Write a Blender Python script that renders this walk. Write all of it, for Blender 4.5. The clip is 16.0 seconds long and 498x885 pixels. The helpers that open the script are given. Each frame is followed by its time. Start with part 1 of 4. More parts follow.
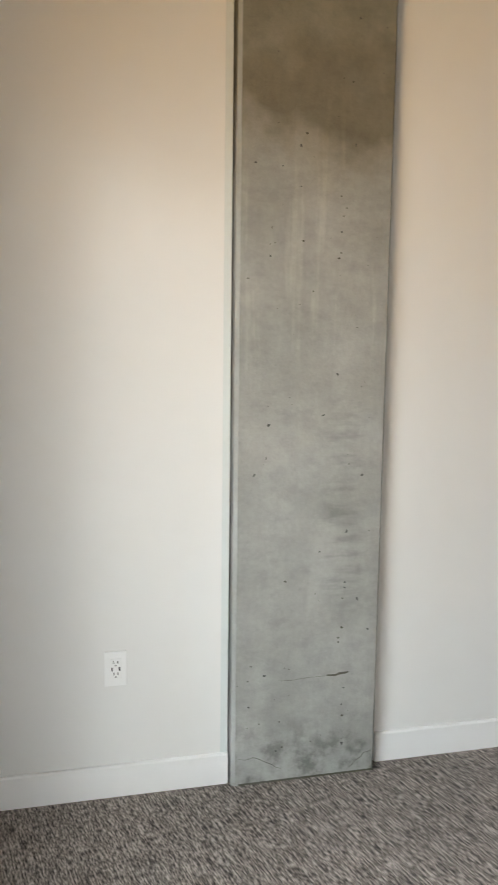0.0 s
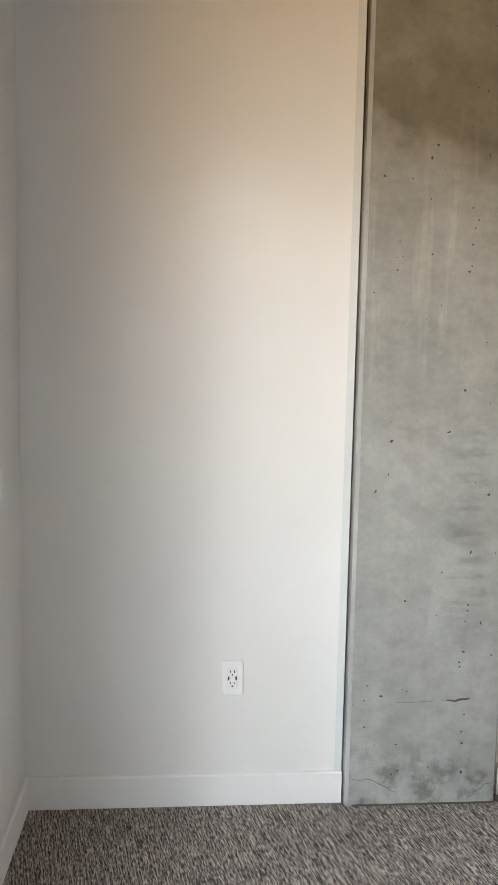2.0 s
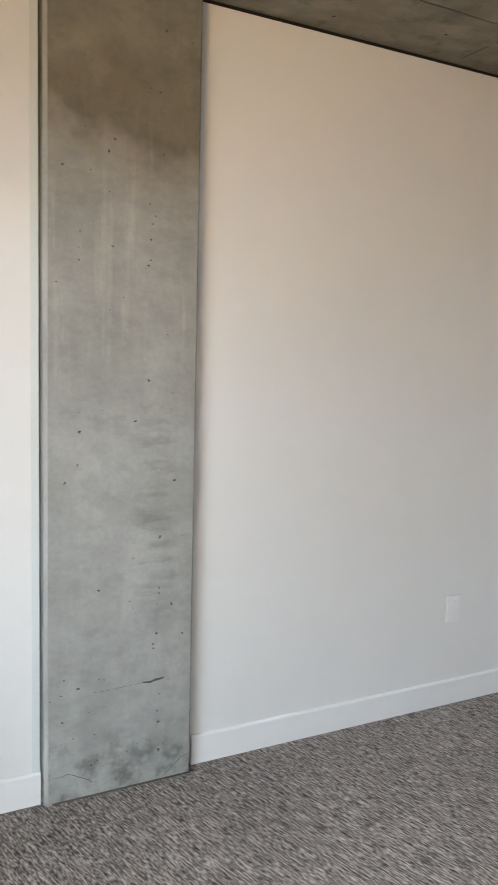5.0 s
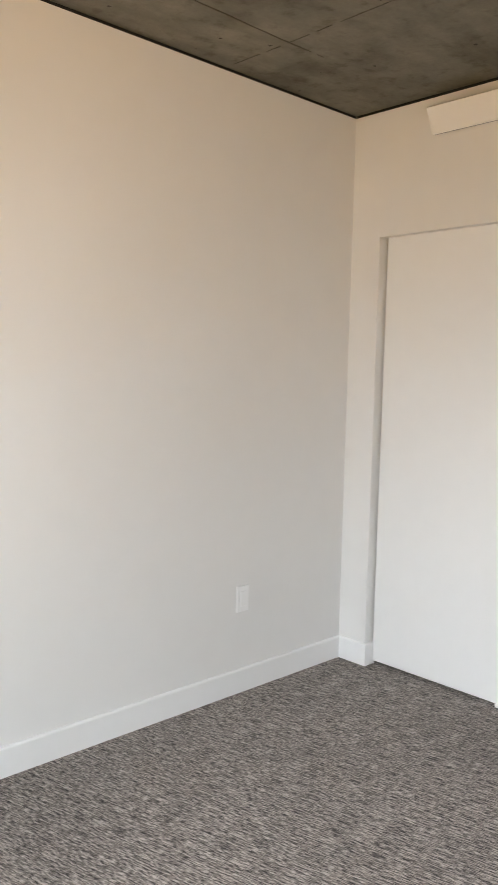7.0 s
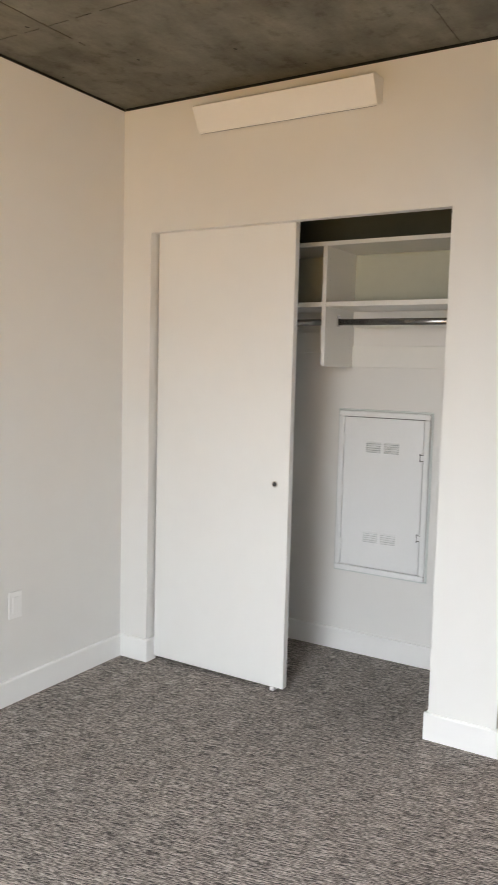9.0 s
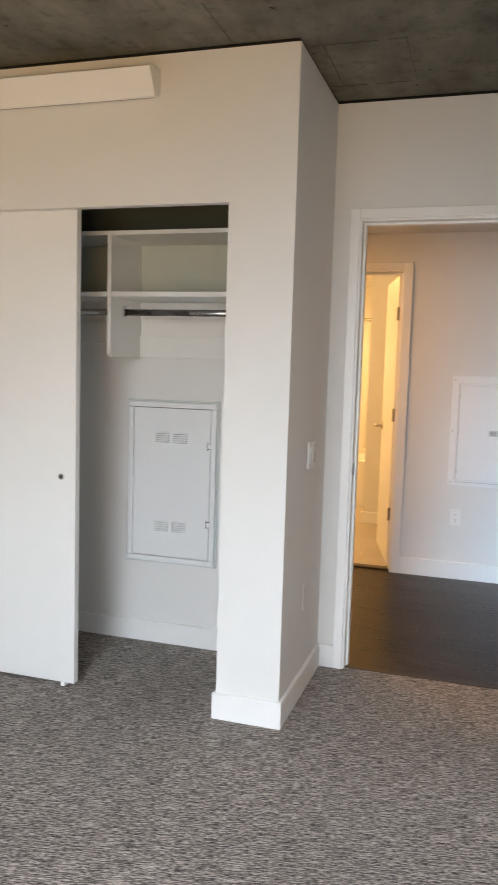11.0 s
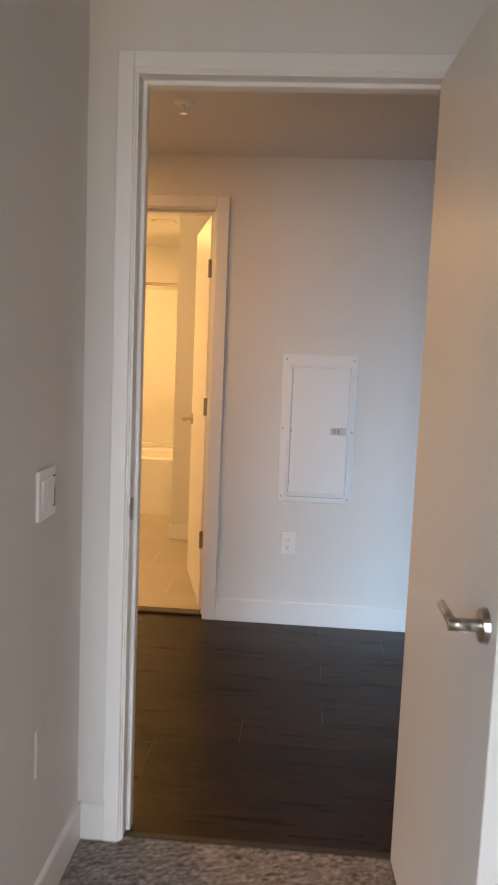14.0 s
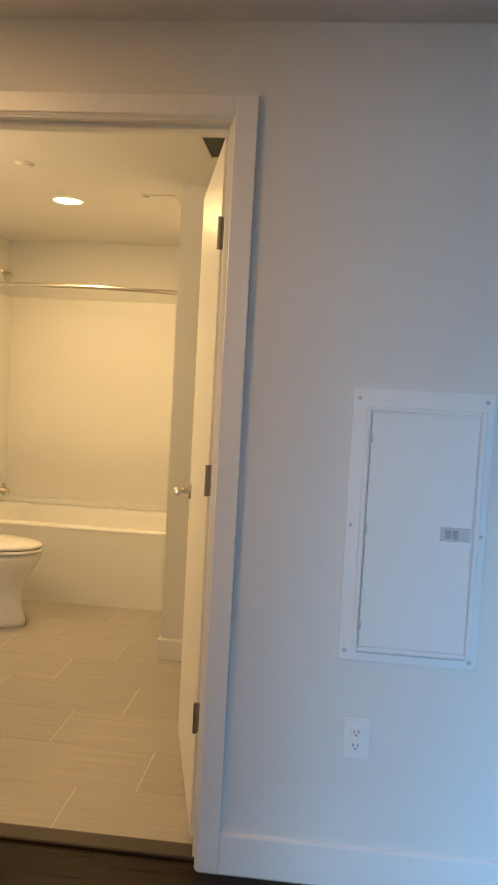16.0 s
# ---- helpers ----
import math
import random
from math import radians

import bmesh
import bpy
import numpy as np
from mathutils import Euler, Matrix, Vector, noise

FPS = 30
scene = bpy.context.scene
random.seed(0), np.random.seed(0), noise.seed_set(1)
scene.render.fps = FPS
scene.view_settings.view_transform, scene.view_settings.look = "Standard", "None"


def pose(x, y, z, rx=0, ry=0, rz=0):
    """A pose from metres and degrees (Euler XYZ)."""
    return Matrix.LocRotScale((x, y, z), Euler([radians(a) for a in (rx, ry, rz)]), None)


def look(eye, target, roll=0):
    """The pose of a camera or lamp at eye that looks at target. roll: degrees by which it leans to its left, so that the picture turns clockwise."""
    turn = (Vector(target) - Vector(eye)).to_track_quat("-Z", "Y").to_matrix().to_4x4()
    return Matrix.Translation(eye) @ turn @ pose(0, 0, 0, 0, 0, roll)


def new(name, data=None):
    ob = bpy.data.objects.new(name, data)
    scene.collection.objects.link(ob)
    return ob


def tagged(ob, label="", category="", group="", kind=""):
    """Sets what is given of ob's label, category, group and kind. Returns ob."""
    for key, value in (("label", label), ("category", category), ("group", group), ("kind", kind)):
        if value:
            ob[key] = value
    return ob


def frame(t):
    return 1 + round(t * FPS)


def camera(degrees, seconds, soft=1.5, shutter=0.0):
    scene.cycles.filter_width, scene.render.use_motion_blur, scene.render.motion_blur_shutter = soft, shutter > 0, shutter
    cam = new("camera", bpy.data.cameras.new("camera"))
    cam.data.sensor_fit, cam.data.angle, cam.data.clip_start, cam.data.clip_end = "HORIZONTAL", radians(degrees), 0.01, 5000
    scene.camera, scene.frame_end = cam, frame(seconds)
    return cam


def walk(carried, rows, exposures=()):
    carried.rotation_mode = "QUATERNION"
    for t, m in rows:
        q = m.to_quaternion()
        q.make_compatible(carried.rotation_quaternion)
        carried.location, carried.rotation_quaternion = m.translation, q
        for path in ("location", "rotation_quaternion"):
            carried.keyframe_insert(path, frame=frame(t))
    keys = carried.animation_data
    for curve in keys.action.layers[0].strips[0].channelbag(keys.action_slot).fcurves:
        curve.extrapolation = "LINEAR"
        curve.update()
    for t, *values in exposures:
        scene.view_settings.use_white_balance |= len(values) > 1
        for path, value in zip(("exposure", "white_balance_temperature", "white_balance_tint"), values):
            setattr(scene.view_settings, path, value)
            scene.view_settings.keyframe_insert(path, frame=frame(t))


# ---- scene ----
cam = camera(35.4, 16.0, shutter=0.4)
PATH = [
    (0, (0.49, -2.393, 1.448), (0.959, -0.464, 1.2), 0.7),
    (0.5, (0.509, -2.393, 1.447), (0.809, -0.43, 1.208), 0.9),
    (1, (0.506, -2.389, 1.449), (0.694, -0.411, 1.219), 1.0),
    (1.5, (0.501, -2.397, 1.447), (0.642, -0.415, 1.226), 1.1),
    (2, (0.498, -2.397, 1.454), (0.653, -0.415, 1.232), 1.1),
    (2.5, (0.506, -2.407, 1.451), (0.688, -0.427, 1.234), 1.1),
    (3, (0.504, -2.413, 1.453), (0.804, -0.446, 1.246), 0.9),
    (3.5, (0.499, -2.414, 1.455), (0.982, -0.485, 1.249), 0.9),
    (4, (0.496, -2.419, 1.448), (1.142, -0.537, 1.244), 1.1),
    (4.2, (0.491, -2.415, 1.452), (1.199, -0.556, 1.243), 1.2),
    (6.3, (0.455, -2.382, 1.38), (1.68, -0.812, 1.197), 1.4),
    (6.5, (0.466, -2.378, 1.387), (1.734, -0.842, 1.203), 1.4),
    (7, (0.476, -2.383, 1.396), (1.847, -0.938, 1.213), 1.3),
    (7.5, (0.49, -2.391, 1.406), (1.957, -1.044, 1.22), 1.2),
    (8, (0.511, -2.409, 1.409), (2.061, -1.159, 1.222), 1.3),
    (8.5, (0.524, -2.424, 1.414), (2.154, -1.28, 1.223), 1.4),
    (8.7, (0.533, -2.428, 1.414), (2.192, -1.326, 1.223), 1.4),
    (10.8, (0.565, -2.522, 1.412), (2.449, -1.88, 1.216), 1.7),
    (11, (0.56, -2.524, 1.417), (2.46, -1.933, 1.216), 1.7),
    (11.5, (0.578, -2.507, 1.406), (2.521, -2.082, 1.2), 1.7),
    (12, (0.68, -2.487, 1.391), (2.65, -2.222, 1.168), 1.5),
    (12.5, (0.939, -2.476, 1.4), (2.913, -2.251, 1.168), 1.6),
    (13, (1.239, -2.43, 1.387), (3.214, -2.228, 1.146), 1.9),
    (13.5, (1.627, -2.37, 1.397), (3.605, -2.199, 1.157), 2.2),
    (14, (2.071, -2.381, 1.38), (4.052, -2.24, 1.149), 2.3),
    (14.5, (2.528, -2.3, 1.323), (4.514, -2.165, 1.131), 1.8),
    (15, (2.979, -2.269, 1.319), (4.974, -2.185, 1.199), 1.7),
    (15.5, (3.421, -2.25, 1.353), (5.411, -2.078, 1.248), 2.8),
    (16, (3.859, -2.19, 1.36), (5.845, -1.997, 1.221), 3.1),
]
# seconds, stops, kelvin, tint
EXPOSURES = [(0.0, -0.4, 6980, 8), (2.5, -0.29, 6680, 10), (4.0, -0.45, 6460, 9), (7.0, -0.26, 6970, 11), (8.5, -0.25, 7130, 11), (11.0, -0.27, 6760, 10), (12.0, -0.33, 6810, 10), (13.0, -0.47, 6810, 11), (14.0, -0.61, 6910, 13), (14.5, -0.6, 7010, 13), (15.0, -0.52, 6450, 9), (15.5, -0.69, 5750, 4), (16.0, -0.83, 5180, 2)]
walk(cam, [(t, look(eye, target, roll)) for t, eye, target, roll in PATH], EXPOSURES)

# world, lights and exposure
world = bpy.data.worlds.new("sky")
scene.world = world
world.use_nodes = True
wn = world.node_tree.nodes
sky = wn.new("ShaderNodeTexSky")
# low bright haze in the west-south-west: the light travels north-east into the room
SUN_HEADING, SUN_HEIGHT = 58.0, 13.0
sky.sky_type, sky.sun_disc, sky.sun_elevation, sky.sun_rotation = "NISHITA", False, radians(SUN_HEIGHT), radians(270 - SUN_HEADING)
world.node_tree.links.new(sky.outputs[0], wn["Background"].inputs[0])
wn["Background"].inputs[1].default_value = 0.08


def area_lamp(name, m, sx, sy, watts, colour, spread=180):
    data = bpy.data.lights.new(name, "AREA")
    data.shape, data.size, data.size_y, data.energy, data.color, data.spread = "RECTANGLE", sx, sy, watts, colour, radians(spread)
    ob = new(name, data)
    ob.matrix_world = m
    return ob


sun_data = bpy.data.lights.new("sun", "SUN")
sun_data.energy, sun_data.angle, sun_data.color = 0.5, radians(8), (0.88, 0.95, 1.0)
a, b = radians(SUN_HEADING), radians(-SUN_HEIGHT)
new("sun", sun_data).matrix_world = look((-6, -8, 4), Vector((-6, -8, 4)) + Vector((math.cos(a) * math.cos(b), math.sin(a) * math.cos(b), math.sin(b))))

# daylight standing in the bedroom window: blue sky light falling, warm light rising from the sunlit street
for name, y, wide, turn, tilt, watts, colour, spread in (
    ("window_sky_light", -1.50, 1.0, 38, -19, 15.5, (0.75, 0.875, 1.0), 92),
    ("window_sky_light", -1.75, 1.3, -15, -31, 48, (0.80, 0.89, 1.0), 100),
    ("window_street_light", -2.20, 0.9, 38, 30, 12.5, (1.0, 0.60, 0.21), 92),
    ("window_street_light", -1.85, 1.6, -2, 30, 5, (1.0, 0.61, 0.19), 108),
):
    a, b = radians(turn), radians(tilt)
    eye = Vector((-0.22, y, 1.32))
    area_lamp(name, look(eye, eye + Vector((math.cos(a) * math.cos(b), math.sin(a) * math.cos(b), math.sin(b)))), wide, 1.95, watts, colour, spread)
# daylight in the living room window, falling from the sky
area_lamp("living_window_light", look((0.14, -4.7, 1.25), (1.5, -4.2, 0.25)), 2.6, 1.9, 145, (0.35, 0.665, 1.0), 86)

# ---------------------------------------------------------------- materials


def material(name, colour, rough=0.6, metal=0.0, vary=0.04, scale=3.0, fine=60.0, bump=0.0, bump_scale=200.0, spec=0.5):
    m = bpy.data.materials.new(name)
    m.use_nodes = True
    nt = m.node_tree
    n, l = nt.nodes, nt.links
    b = n["Principled BSDF"]
    b.inputs["Roughness"].default_value = rough
    b.inputs["Metallic"].default_value = metal
    b.inputs["Specular IOR Level"].default_value = spec
    geo = n.new("ShaderNodeNewGeometry")
    big, small = n.new("ShaderNodeTexNoise"), n.new("ShaderNodeTexNoise")
    big.inputs["Scale"].default_value, small.inputs["Scale"].default_value = scale, fine
    add = n.new("ShaderNodeMath")
    add.operation = "ADD"
    l.new(geo.outputs["Position"], big.inputs["Vector"])
    l.new(geo.outputs["Position"], small.inputs["Vector"])
    l.new(big.outputs[0], add.inputs[0])
    l.new(small.outputs[0], add.inputs[1])
    mr = n.new("ShaderNodeMapRange")
    mr.inputs[1].default_value, mr.inputs[2].default_value = 0.6, 1.4
    mr.inputs[3].default_value, mr.inputs[4].default_value = 1 - vary, 1 + vary
    l.new(add.outputs[0], mr.inputs[0])
    mul = n.new("ShaderNodeVectorMath")
    mul.operation = "SCALE"
    mul.inputs[0].default_value = colour
    l.new(mr.outputs[0], mul.inputs["Scale"])
    l.new(mul.outputs[0], b.inputs["Base Color"])
    if bump:
        bn, bp = n.new("ShaderNodeTexNoise"), n.new("ShaderNodeBump")
        bn.inputs["Scale"].default_value = bump_scale
        bp.inputs["Strength"].default_value, bp.inputs["Distance"].default_value = bump, 0.002
        l.new(geo.outputs["Position"], bn.inputs["Vector"])
        l.new(bn.outputs[0], bp.inputs["Height"])
        l.new(bp.outputs[0], b.inputs["Normal"])
    return m


def ramp(n, l, source, stops):
    r = n.new("ShaderNodeValToRGB")
    e = r.color_ramp.elements
    while len(e) < len(stops):
        e.new(0.5)
    for i, (p, c) in enumerate(stops):
        e[i].position, e[i].color = p, (*c, 1)
    l.new(source, r.inputs[0])
    return r.outputs[0]


def mixed(n, l, kind, fac, a, b):
    x = n.new("ShaderNodeMix")
    x.data_type, x.blend_type = "RGBA", kind
    for sock, v in ((x.inputs[0], fac), (x.inputs[6], a), (x.inputs[7], b)):
        if isinstance(v, (int, float)):
            sock.default_value = v
        elif isinstance(v, tuple):
            sock.default_value = (*v, 1)
        else:
            l.new(v, sock)
    return x.outputs[2]


def carpet_material():
    m = bpy.data.materials.new("tweed_loop_carpet")
    m.use_nodes = True
    n, l = m.node_tree.nodes, m.node_tree.links
    b = n["Principled BSDF"]
    b.inputs["Roughness"].default_value = 0.95
    b.inputs["Specular IOR Level"].default_value = 0.1
    b.inputs["Sheen Weight"].default_value = 0.15
    geo = n.new("ShaderNodeNewGeometry")
    mp = n.new("ShaderNodeMapping")
    mp.inputs["Rotation"].default_value = (0, 0, radians(-13))
    l.new(geo.outputs["Position"], mp.inputs["Vector"])

    def stretched(sx, sy, detail=2.0):
        s = n.new("ShaderNodeMapping")
        s.inputs["Scale"].default_value = (sx, sy, 1)
        t = n.new("ShaderNodeTexNoise")
        t.inputs["Scale"].default_value, t.inputs["Detail"].default_value = 1.0, detail
        l.new(mp.outputs[0], s.inputs["Vector"])
        l.new(s.outputs[0], t.inputs["Vector"])
        return t.outputs[0]

    fleck = stretched(280, 50, 2.0)
    rib = stretched(210, 13, 0.0)
    blot = stretched(34, 13)
    wide = stretched(2.2, 1.6)
    both = n.new("ShaderNodeMath")
    both.operation = "MULTIPLY_ADD"
    both.inputs[1].default_value = 0.45
    l.new(rib, both.inputs[0])
    l.new(fleck, both.inputs[2])
    c1 = ramp(n, l, both.outputs[0], [(0.555, (0.042, 0.036, 0.032)), (0.66, (0.148, 0.128, 0.115)), (0.765, (0.285, 0.250, 0.227)), (0.89, (0.53, 0.47, 0.43))])
    c2 = mixed(n, l, "MULTIPLY", 0.4, c1, ramp(n, l, blot, [(0.36, (0.70, 0.68, 0.66)), (0.62, (1.14, 1.13, 1.12))]))
    c3 = mixed(n, l, "MULTIPLY", 0.6, c2, ramp(n, l, wide, [(0.35, (0.88, 0.87, 0.86)), (0.65, (1.10, 1.09, 1.08))]))
    l.new(c3, b.inputs["Base Color"])
    h = n.new("ShaderNodeMath")
    h.operation = "MULTIPLY_ADD"
    h.inputs[1].default_value = 0.6
    l.new(rib, h.inputs[0])
    l.new(fleck, h.inputs[2])
    bp = n.new("ShaderNodeBump")
    bp.inputs["Strength"].default_value, bp.inputs["Distance"].default_value = 0.8, 0.004
    l.new(h.outputs[0], bp.inputs["Height"])
    l.new(bp.outputs[0], b.inputs["Normal"])
    return m


def concrete_material(name, light, dark, streak, pits, rough=0.75, band=False, blotches=False):
    """Cast concrete: cloudy patches, form streaks and small air holes."""
    m = bpy.data.materials.new(name)
    m.use_nodes = True
    n, l = m.node_tree.nodes, m.node_tree.links
    b = n["Principled BSDF"]
    b.inputs["Roughness"].default_value = rough
    b.inputs["Specular IOR Level"].default_value = 0.3
    geo = n.new("ShaderNodeNewGeometry")

    def clouds(scale, detail, squash=(1, 1, 1)):
        s = n.new("ShaderNodeMapping")
        s.inputs["Scale"].default_value = squash
        t = n.new("ShaderNodeTexNoise")
        t.inputs["Scale"].default_value, t.inputs["Detail"].default_value, t.inputs["Roughness"].default_value = scale, detail, 0.6
        l.new(geo.outputs["Position"], s.inputs["Vector"])
        l.new(s.outputs[0], t.inputs["Vector"])
        return t.outputs[0]

    base = ramp(n, l, clouds(3.2, 6), [(0.30, dark), (0.52, tuple((a + c) / 2 for a, c in zip(dark, light))), (0.72, light)])
    base = mixed(n, l, "MULTIPLY", 0.75, base, ramp(n, l, clouds(9, 5, streak), [(0.33, (0.74, 0.74, 0.73) if not band else (0.90, 0.90, 0.90)), (0.6, (1.07, 1.07, 1.07))]))
    base = mixed(n, l, "MULTIPLY", 0.5, base, ramp(n, l, clouds(70, 3), [(0.35, (0.90, 0.90, 0.90)), (0.65, (1.06, 1.06, 1.06))]))
    if blotches:
        base = mixed(n, l, "MULTIPLY", 0.9, base, ramp(n, l, clouds(2.3, 9), [(0.34, (0.66, 0.65, 0.60)), (0.47, (0.98, 0.98, 0.98)), (0.64, (1.16, 1.16, 1.15))]))
        base = mixed(n, l, "MULTIPLY", 0.9, base, ramp(n, l, clouds(15, 8), [(0.33, (0.70, 0.68, 0.62)), (0.45, (1, 1, 1)), (0.66, (1.08, 1.08, 1.07))]))
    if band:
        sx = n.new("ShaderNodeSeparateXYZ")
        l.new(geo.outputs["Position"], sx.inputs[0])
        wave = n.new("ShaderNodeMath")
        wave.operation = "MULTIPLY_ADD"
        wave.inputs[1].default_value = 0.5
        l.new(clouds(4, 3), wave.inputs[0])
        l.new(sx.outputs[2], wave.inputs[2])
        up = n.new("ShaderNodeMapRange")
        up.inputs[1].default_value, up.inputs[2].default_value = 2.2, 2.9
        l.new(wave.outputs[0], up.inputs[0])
        # brown band near the top; tone there also darkened for the dimmer light
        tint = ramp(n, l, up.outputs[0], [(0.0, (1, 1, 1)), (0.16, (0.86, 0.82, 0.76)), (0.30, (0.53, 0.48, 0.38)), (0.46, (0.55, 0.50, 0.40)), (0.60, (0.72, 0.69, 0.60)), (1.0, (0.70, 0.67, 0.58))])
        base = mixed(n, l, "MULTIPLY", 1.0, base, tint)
        # horizontal form drag marks on one half of the face, and grime gathered at the foot
        def within(axis, lo, lo_full, hi_full, hi):
            out = []
            for p, q in ((lo, lo_full), (hi, hi_full)):
                mr = n.new("ShaderNodeMapRange")
                mr.interpolation_type = "SMOOTHSTEP"
                mr.inputs[1].default_value, mr.inputs[2].default_value = (p, q) if p < q else (q, p)
                mr.inputs[3].default_value, mr.inputs[4].default_value = (0, 1) if p < q else (1, 0)
                l.new(sx.outputs[axis], mr.inputs[0])
                out.append(mr.outputs[0])
            return out

        def product(values):
            total = values[0]
            for v2 in values[1:]:
                mm = n.new("ShaderNodeMath")
                mm.operation = "MULTIPLY"
                l.new(total, mm.inputs[0])
                l.new(v2, mm.inputs[1])
                total = mm.outputs[0]
            return total

        side = within(0, 1.28, 1.35, 1.42, 1.48) + within(2, 0.55, 0.68, 1.15, 1.32)
        drag = ramp(n, l, clouds(4, 3, (0.9, 1, 4.2)), [(0.42, (0.79, 0.80, 0.80)), (0.52, (1, 1, 1)), (0.62, (1.06, 1.06, 1.06))])
        base = mixed(n, l, "MULTIPLY", product(side), base, drag)
        foot = within(2, -0.5, -0.4, 0.06, 0.30)
        grime = ramp(n, l, clouds(11, 7), [(0.40, (0.55, 0.56, 0.55)), (0.50, (0.95, 0.95, 0.95)), (0.60, (1.10, 1.11, 1.12))])
        base = mixed(n, l, "MULTIPLY", product(foot), base, grime)
        drips = ramp(n, l, clouds(22, 3, (1, 1, 0.09)), [(0.56, (1, 1, 1)), (0.70, (1.20, 1.19, 1.17))])
        high = within(2, 1.25, 1.5, 2.1, 2.3)
        base = mixed(n, l, "MULTIPLY", product(high), base, drips)
        smudge = ramp(n, l, clouds(17, 6, (0.8, 1, 1.3)), [(0.36, (0.84, 0.845, 0.85)), (0.50, (1, 1, 1)), (0.66, (1.06, 1.06, 1.06))])
        base = mixed(n, l, "MULTIPLY", 0.6, base, smudge)
    v = n.new("ShaderNodeTexVoronoi")
    v.inputs["Scale"].default_value = pits
    wob = n.new("ShaderNodeVectorMath")
    wob.operation = "MULTIPLY_ADD"
    nz = n.new("ShaderNodeTexNoise")
    nz.inputs["Scale"].default_value = 60
    l.new(geo.outputs["Position"], nz.inputs["Vector"])
    wob.inputs[1].default_value = (0.02, 0.02, 0.02)
    l.new(nz.outputs[1], wob.inputs[0])
    l.new(geo.outputs["Position"], wob.inputs[2])
    l.new(wob.outputs[0], v.inputs["Vector"])
    sep = n.new("ShaderNodeSeparateColor")
    l.new(v.outputs["Color"], sep.inputs[0])
    size = n.new("ShaderNodeMapRange")
    size.inputs[1].default_value, size.inputs[2].default_value, size.inputs[3].default_value, size.inputs[4].default_value = 0.55, 1.0, 0.0, 0.11
    l.new(sep.outputs[0], size.inputs[0])
    less = n.new("ShaderNodeMath")
    less.operation = "LESS_THAN"
    l.new(v.outputs["Distance"], less.inputs[0])
    l.new(size.outputs[0], less.inputs[1])
    base = mixed(n, l, "MIX", less.outputs[0], base, tuple(0.28 * a for a in dark))
    l.new(base, b.inputs["Base Color"])
    hgt = n.new("ShaderNodeMath")
    hgt.operation = "MULTIPLY_ADD"
    hgt.inputs[1].default_value = -1.2
    l.new(less.outputs[0], hgt.inputs[0])
    l.new(clouds(120, 4), hgt.inputs[2])
    bp = n.new("ShaderNodeBump")
    bp.inputs["Strength"].default_value, bp.inputs["Distance"].default_value = 0.35, 0.003
    l.new(hgt.outputs[0], bp.inputs["Height"])
    l.new(bp.outputs[0], b.inputs["Normal"])
    return m


def grain_material(name, dark, light, rough, along, tint=0.25, stretch=26.0, bump=0.15, spec=0.5):
    """Wood or wood-look grain running along x or y, each piece a shade of its own."""
    m = bpy.data.materials.new(name)
    m.use_nodes = True
    n, l = m.node_tree.nodes, m.node_tree.links
    b = n["Principled BSDF"]
    b.inputs["Specular IOR Level"].default_value = spec
    geo, info = n.new("ShaderNodeNewGeometry"), n.new("ShaderNodeObjectInfo")
    off = n.new("ShaderNodeVectorMath")
    off.operation = "MULTIPLY_ADD"
    off.inputs[1].default_value = (37, 53, 0)
    comb = n.new("ShaderNodeCombineXYZ")
    l.new(info.outputs["Random"], comb.inputs[0])
    l.new(info.outputs["Random"], comb.inputs[1])
    l.new(comb.outputs[0], off.inputs[0])
    l.new(geo.outputs["Position"], off.inputs[2])
    mp = n.new("ShaderNodeMapping")
    mp.inputs["Scale"].default_value = (1.6, stretch, 1) if along == "x" else (stretch, 1.6, 1)
    l.new(off.outputs[0], mp.inputs["Vector"])
    t = n.new("ShaderNodeTexNoise")
    t.inputs["Scale"].default_value, t.inputs["Detail"].default_value, t.inputs["Distortion"].default_value = 1.6, 6, 0.6
    l.new(mp.outputs[0], t.inputs["Vector"])
    c = ramp(n, l, t.outputs[0], [(0.32, dark), (0.68, light)])
    shade = n.new("ShaderNodeMapRange")
    shade.inputs[3].default_value, shade.inputs[4].default_value = 1 - tint, 1 + tint
    l.new(info.outputs["Random"], shade.inputs[0])
    sc = n.new("ShaderNodeVectorMath")
    sc.operation = "SCALE"
    l.new(c, sc.inputs[0])
    l.new(shade.outputs[0], sc.inputs["Scale"])
    l.new(sc.outputs[0], b.inputs["Base Color"])
    rr = n.new("ShaderNodeMapRange")
    rr.inputs[3].default_value, rr.inputs[4].default_value = rough - 0.06, rough + 0.1
    l.new(t.outputs[0], rr.inputs[0])
    l.new(rr.outputs[0], b.inputs["Roughness"])
    bp = n.new("ShaderNodeBump")
    bp.inputs["Strength"].default_value, bp.inputs["Distance"].default_value = bump, 0.001
    l.new(t.outputs[0], bp.inputs["Height"])
    l.new(bp.outputs[0], b.inputs["Normal"])
    return m


def lamp_material(name, colour, strength):
    m = bpy.data.materials.new(name)
    m.use_nodes = True
    b = m.node_tree.nodes["Principled BSDF"]
    b.inputs["Base Color"].default_value = (0.8, 0.8, 0.8, 1)
    b.inputs["Emission Color"].default_value = (*colour, 1)
    b.inputs["Emission Strength"].default_value = strength
    return m


